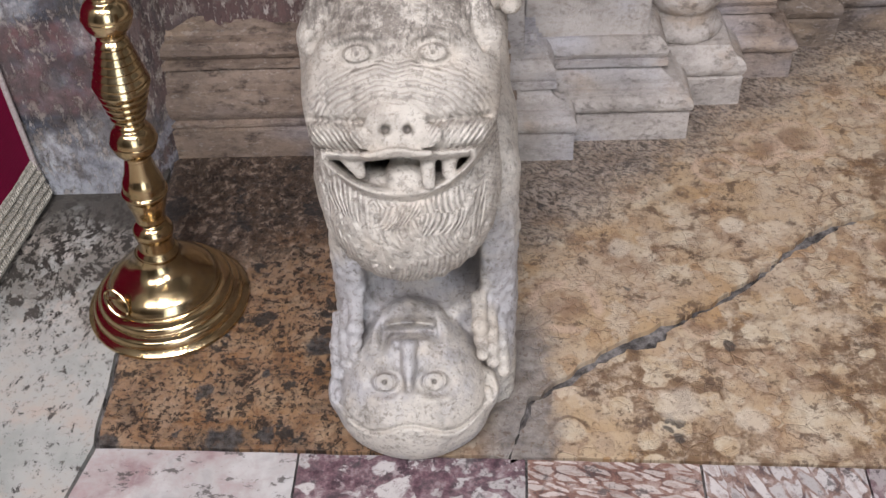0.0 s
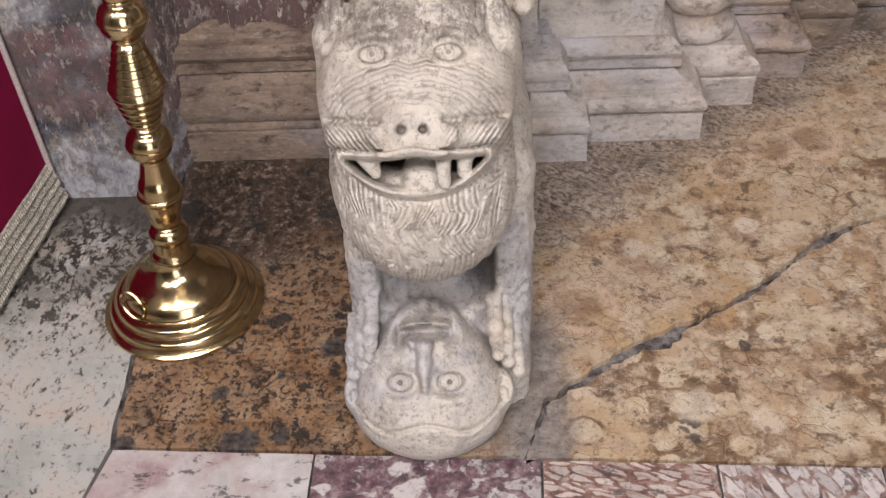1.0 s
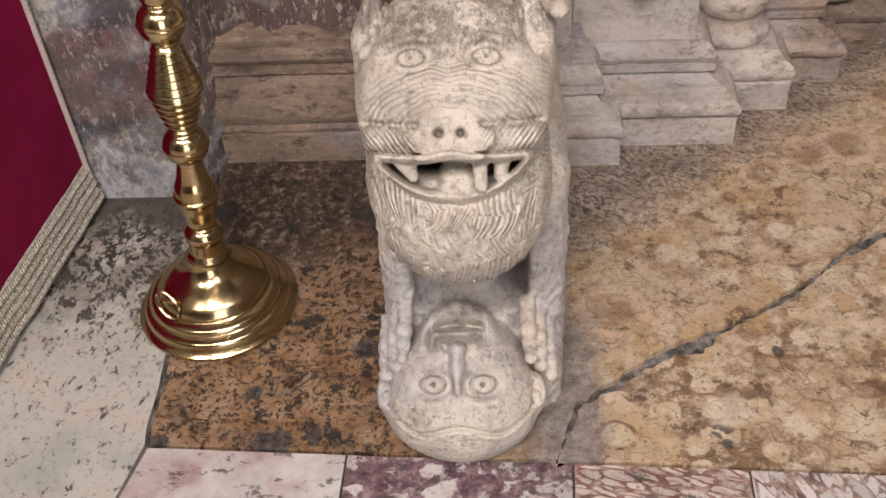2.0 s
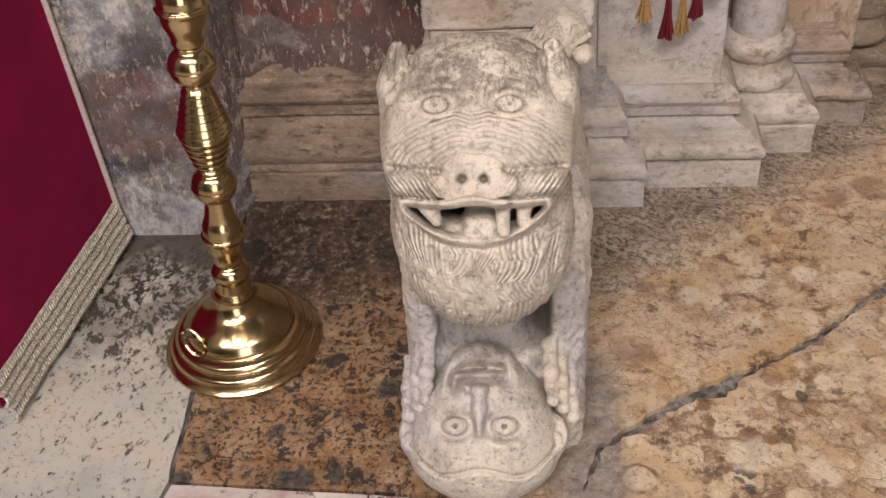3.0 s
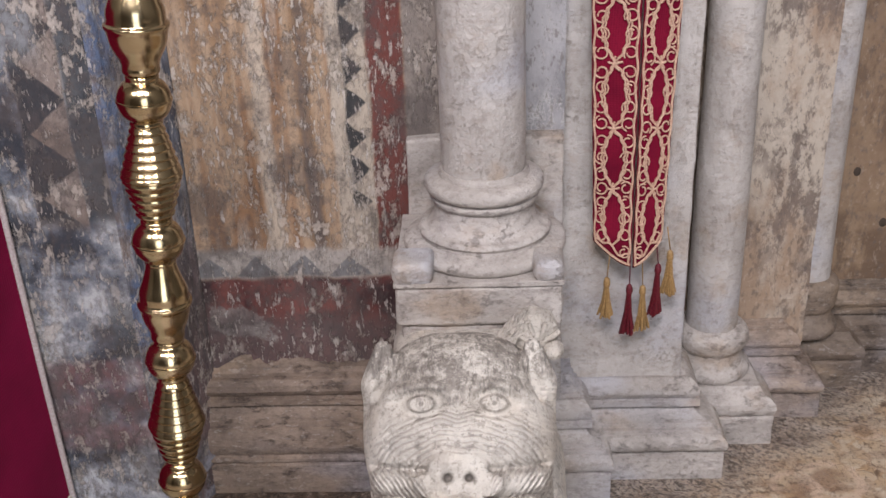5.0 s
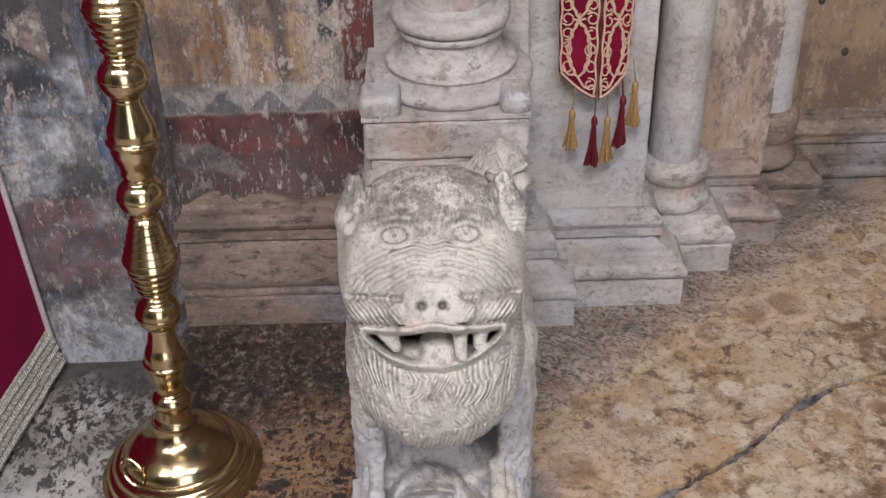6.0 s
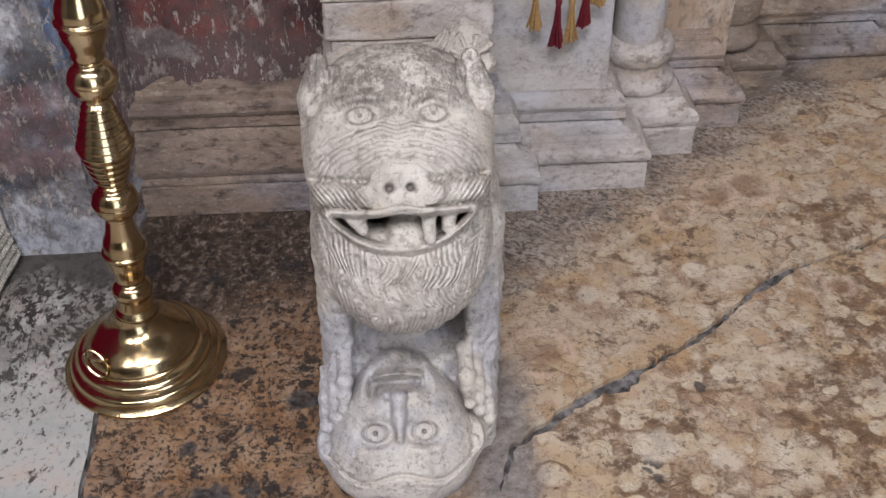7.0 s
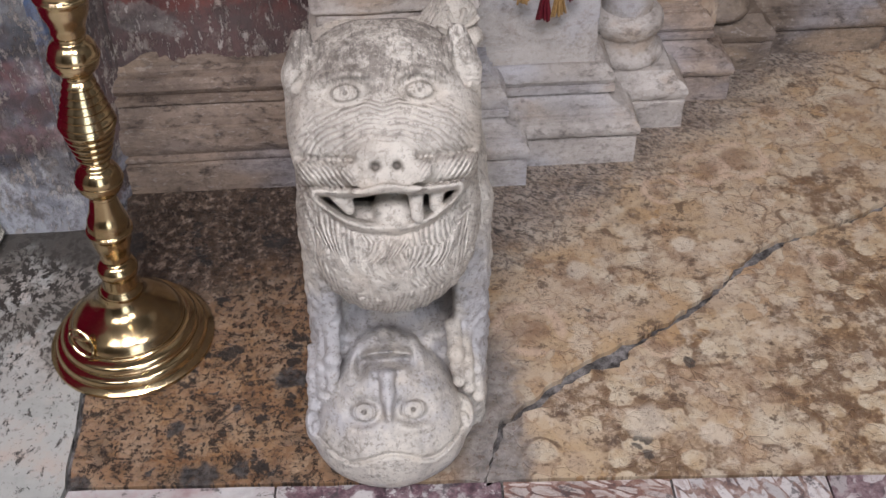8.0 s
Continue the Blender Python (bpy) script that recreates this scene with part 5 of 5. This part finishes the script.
def draped():
    """A closed cloth box, its right face slightly waving; local y runs towards the viewer as minus."""
    bm = bmesh.new()
    outline = []
    for k in range(41):
        outline.append((0.0, -0.5 * k / 40))
    outline += [(-0.75 * k / 10, -0.5) for k in range(1, 11)] + [(-0.75, -0.5 + 0.5 * k / 10) for k in range(1, 11)] + [(-0.75 + 0.75 * k / 10, 0.0) for k in range(1, 10)]
    rings = []
    for i in range(26):
        z = 0.045 + (1.25 - 0.045) * i / 25
        ring = []
        for x, y in outline:
            w = 0.010 * noise.noise((y * 4.0, z * 0.9, 2)) + 0.004 * noise.noise((y * 11, z * 2.0, 5))
            flare = 0.012 * (1 - z / 1.25) ** 2
            fade = min(1.0, -y / 0.1) if x > -0.01 else 1.0
            ring.append(bm.verts.new((x + (w * fade + flare) * (x > -0.01), y, z)))
        rings.append(ring)
    for a, b in zip(rings, rings[1:]):
        for i in range(len(a)):
            j = (i + 1) % len(a)
            bm.faces.new((a[i], a[j], b[j], b[i]))
    bm.faces.new(rings[-1])
    return bm


side = part("cloth", draped(), BURGUNDY, cover)
bm = bmesh.new()
tube(bm, [(0.013 * (1 - z / 1.25) ** 2 + 0.003, 0.002, z) for z in np.linspace(0.05, 1.25, 40)], 0.006, 8)
part("piping", bm, PIPING, cover, "pale corded edge")
bm = bmesh.new()
for k in range(72):
    y = -0.007 * k
    wave = 0.007 * noise.noise((y * 9, 3, 3))
    lift = 0.004 * noise.noise((y * 14, 8, 3))
    for row in range(5):
        z = 0.090 - 0.017 * row + lift
        s = 1 if row % 2 else -1
        x = 0.014 + 0.0028 * row + wave
        tube(bm, [(x - 0.003, y - 0.006 * s, z + 0.009), (x + 0.004, y, z), (x - 0.001, y + 0.006 * s, z - 0.010)], 0.0036, 5)
tube(bm, [(0.012 + 0.005 * noise.noise((-0.5 * k / 60 * 9, 3, 3)), -0.5 * k / 60, 0.100) for k in range(61)], 0.004, 6)
part("braid", bm, BRAID, cover, "pale grey braided hem trim")

# ---- hanging embroidered textile with tassels ----
hanging = empty("hanging_textile", pose(0.266, 1.965, 0), "crimson velvet pendant with gold scroll embroidery and tassels", "textile")


def flap_edge(s, z):
    """Outer half width of the textile at height z."""
    return (0.066 + 0.012 * (z - 0.585) / 0.42) * (s * 0.86 if s > 0 else s * 1.10)


def flap(s):
    bm = bmesh.new()
    grid = []
    for i in range(45):
        row = []
        for j in range(13):
            u = j / 12
            low = 0.498 + 0.050 * u ** 1.5
            z = low + (1.30 - low) * (i / 44)
            x = u * flap_edge(s, z)
            y = -0.014 * (1 - u) ** 1.6 - 0.006 * math.sin(3.0 * u) + 0.002 * math.sin(z * 21 + u * 3) - (0.004 if s > 0 else 0)
            row.append(bm.verts.new((x + (0.003 if s > 0 else 0), y, z)))
        grid.append(row)
    for a, b in zip(grid, grid[1:]):
        for j in range(12):
            bm.faces.new((a[j], a[j + 1], b[j + 1], b[j]))
    return bm


def on_flap(s, u, z):
    y = -0.014 * (1 - u) ** 1.6 - 0.006 * math.sin(3.0 * u) + 0.002 * math.sin(z * 21 + u * 3) - (0.004 if s > 0 else 0)
    return (u * flap_edge(s, z) + (0.003 if s > 0 else 0), y - 0.003, z)


def low_z(u):
    return 0.498 + 0.050 * u ** 1.5


for s in (-1, 1):
    f = part("flap", flap(s), BROCADE, hanging)
    mod = f.modifiers.new("solid", "SOLIDIFY")
    mod.thickness = 0.003
    bm = bmesh.new()
    for u0 in (0.06, 0.95):
        tube(bm, [on_flap(s, u0 + 0.02 * math.sin(z * 90), z) for z in np.arange(low_z(u0) + 0.006, 1.29, 0.008)], 0.0023, 5)
    tube(bm, [on_flap(s, u, low_z(u) + 0.006) for u in np.linspace(0.03, 0.96, 14)], 0.0025, 5)
    tube(bm, [on_flap(s, u, low_z(u) + 0.022 + 0.006 * math.sin(u * 14)) for u in np.linspace(0.08, 0.92, 20)], 0.0022, 5)
    rng = random.Random(7 + s)
    z = 0.53
    while z < 1.27:
        # undulating vines on both borders with leaf loops, and a cross band every so often
        for side_u, turn in ((0.20, 1), (0.80, -1)):
            if z > low_z(side_u) + 0.02:
                loop = []
                for k in range(15):
                    a = radians(400 * k / 14 + 90 * math.sin(z * 61)) * turn
                    r = 0.0115 * (1 - 0.5 * k / 14)
                    loop.append(on_flap(s, min(0.97, max(0.03, side_u + r * math.cos(a) / 0.07)), z + 1.2 * r * math.sin(a)))
                tube(bm, loop, 0.0017, 5)
        z += 0.027 + 0.010 * rng.random()
    # open lozenge fields of plain velvet, framed by double scrolling stems that meet in knots
    for zc in (0.60, 0.72, 0.84, 0.96, 1.08, 1.20):
        for side in (-1, 1):
            for grow in (1.0, 0.80):
                tube(bm, [on_flap(s, 0.5 + side * grow * 0.30 * math.sin(math.pi * t) ** 0.7 + 0.02 * math.sin(t * 40), zc - 0.056 + 0.112 * t) for t in np.linspace(0, 1, 26) if zc - 0.056 + 0.112 * t > low_z(0.5) + 0.01], 0.0019, 5)
        for k in range(5):
            a = radians(90 + 72 * k)
            tube(bm, [on_flap(s, 0.5 + 0.16 * t * math.cos(a) + 0.05 * math.sin(t * 3), zc + 0.058 + 0.014 * t * math.sin(a)) for t in np.linspace(0, 1, 6)], 0.0022, 5)
    part("embroidery", bm, GOLD, f, "raised gold scroll embroidery")


def tassel(x, top, bottom, material, label, y=-0.012):
    bm = bmesh.new()
    rng = random.Random(int(x * 1000))
    head = top - 0.018
    for k in range(26):
        a, r = rng.uniform(0, 2 * math.pi), 0.013 * math.sqrt(rng.random())
        ex, ey = x + r * 1.25 * math.cos(a), y + r * math.sin(a)
        tube(bm, [(x + 0.2 * r * math.cos(a), y + 0.2 * r * math.sin(a), head), (x + 0.55 * r * math.cos(a), y + 0.6 * r * math.sin(a), (head + bottom) / 2), (ex, ey, bottom + rng.uniform(0, 0.008))], 0.0022, 4)
    t = part("tassel", bm, material, hanging, label)
    bm = lathe(curved([(0.001, head - 0.006), (0.006, head - 0.004), (0.0065, head + 0.004), (0.005, head + 0.012), (0.001, head + 0.016)], 3), 14, (x, y))
    part("knot", bm, material, t)
    bm = bmesh.new()
    tube(bm, [(x, y, head + 0.014), (x * 0.9, y + 0.002, top + 0.045)], 0.0013, 5)
    part("cord", bm, material, t)


tassel(-0.044, 0.478, 0.388, SILK, "ochre silk tassel")
tassel(0.000, 0.462, 0.348, REDSILK, "crimson silk tassel")
tassel(0.027, 0.455, 0.350, SILK, "ochre silk tassel", -0.004)
tassel(0.053, 0.505, 0.390, REDSILK, "crimson silk tassel")
tassel(0.076, 0.530, 0.428, SILK, "ochre silk tassel", -0.004)
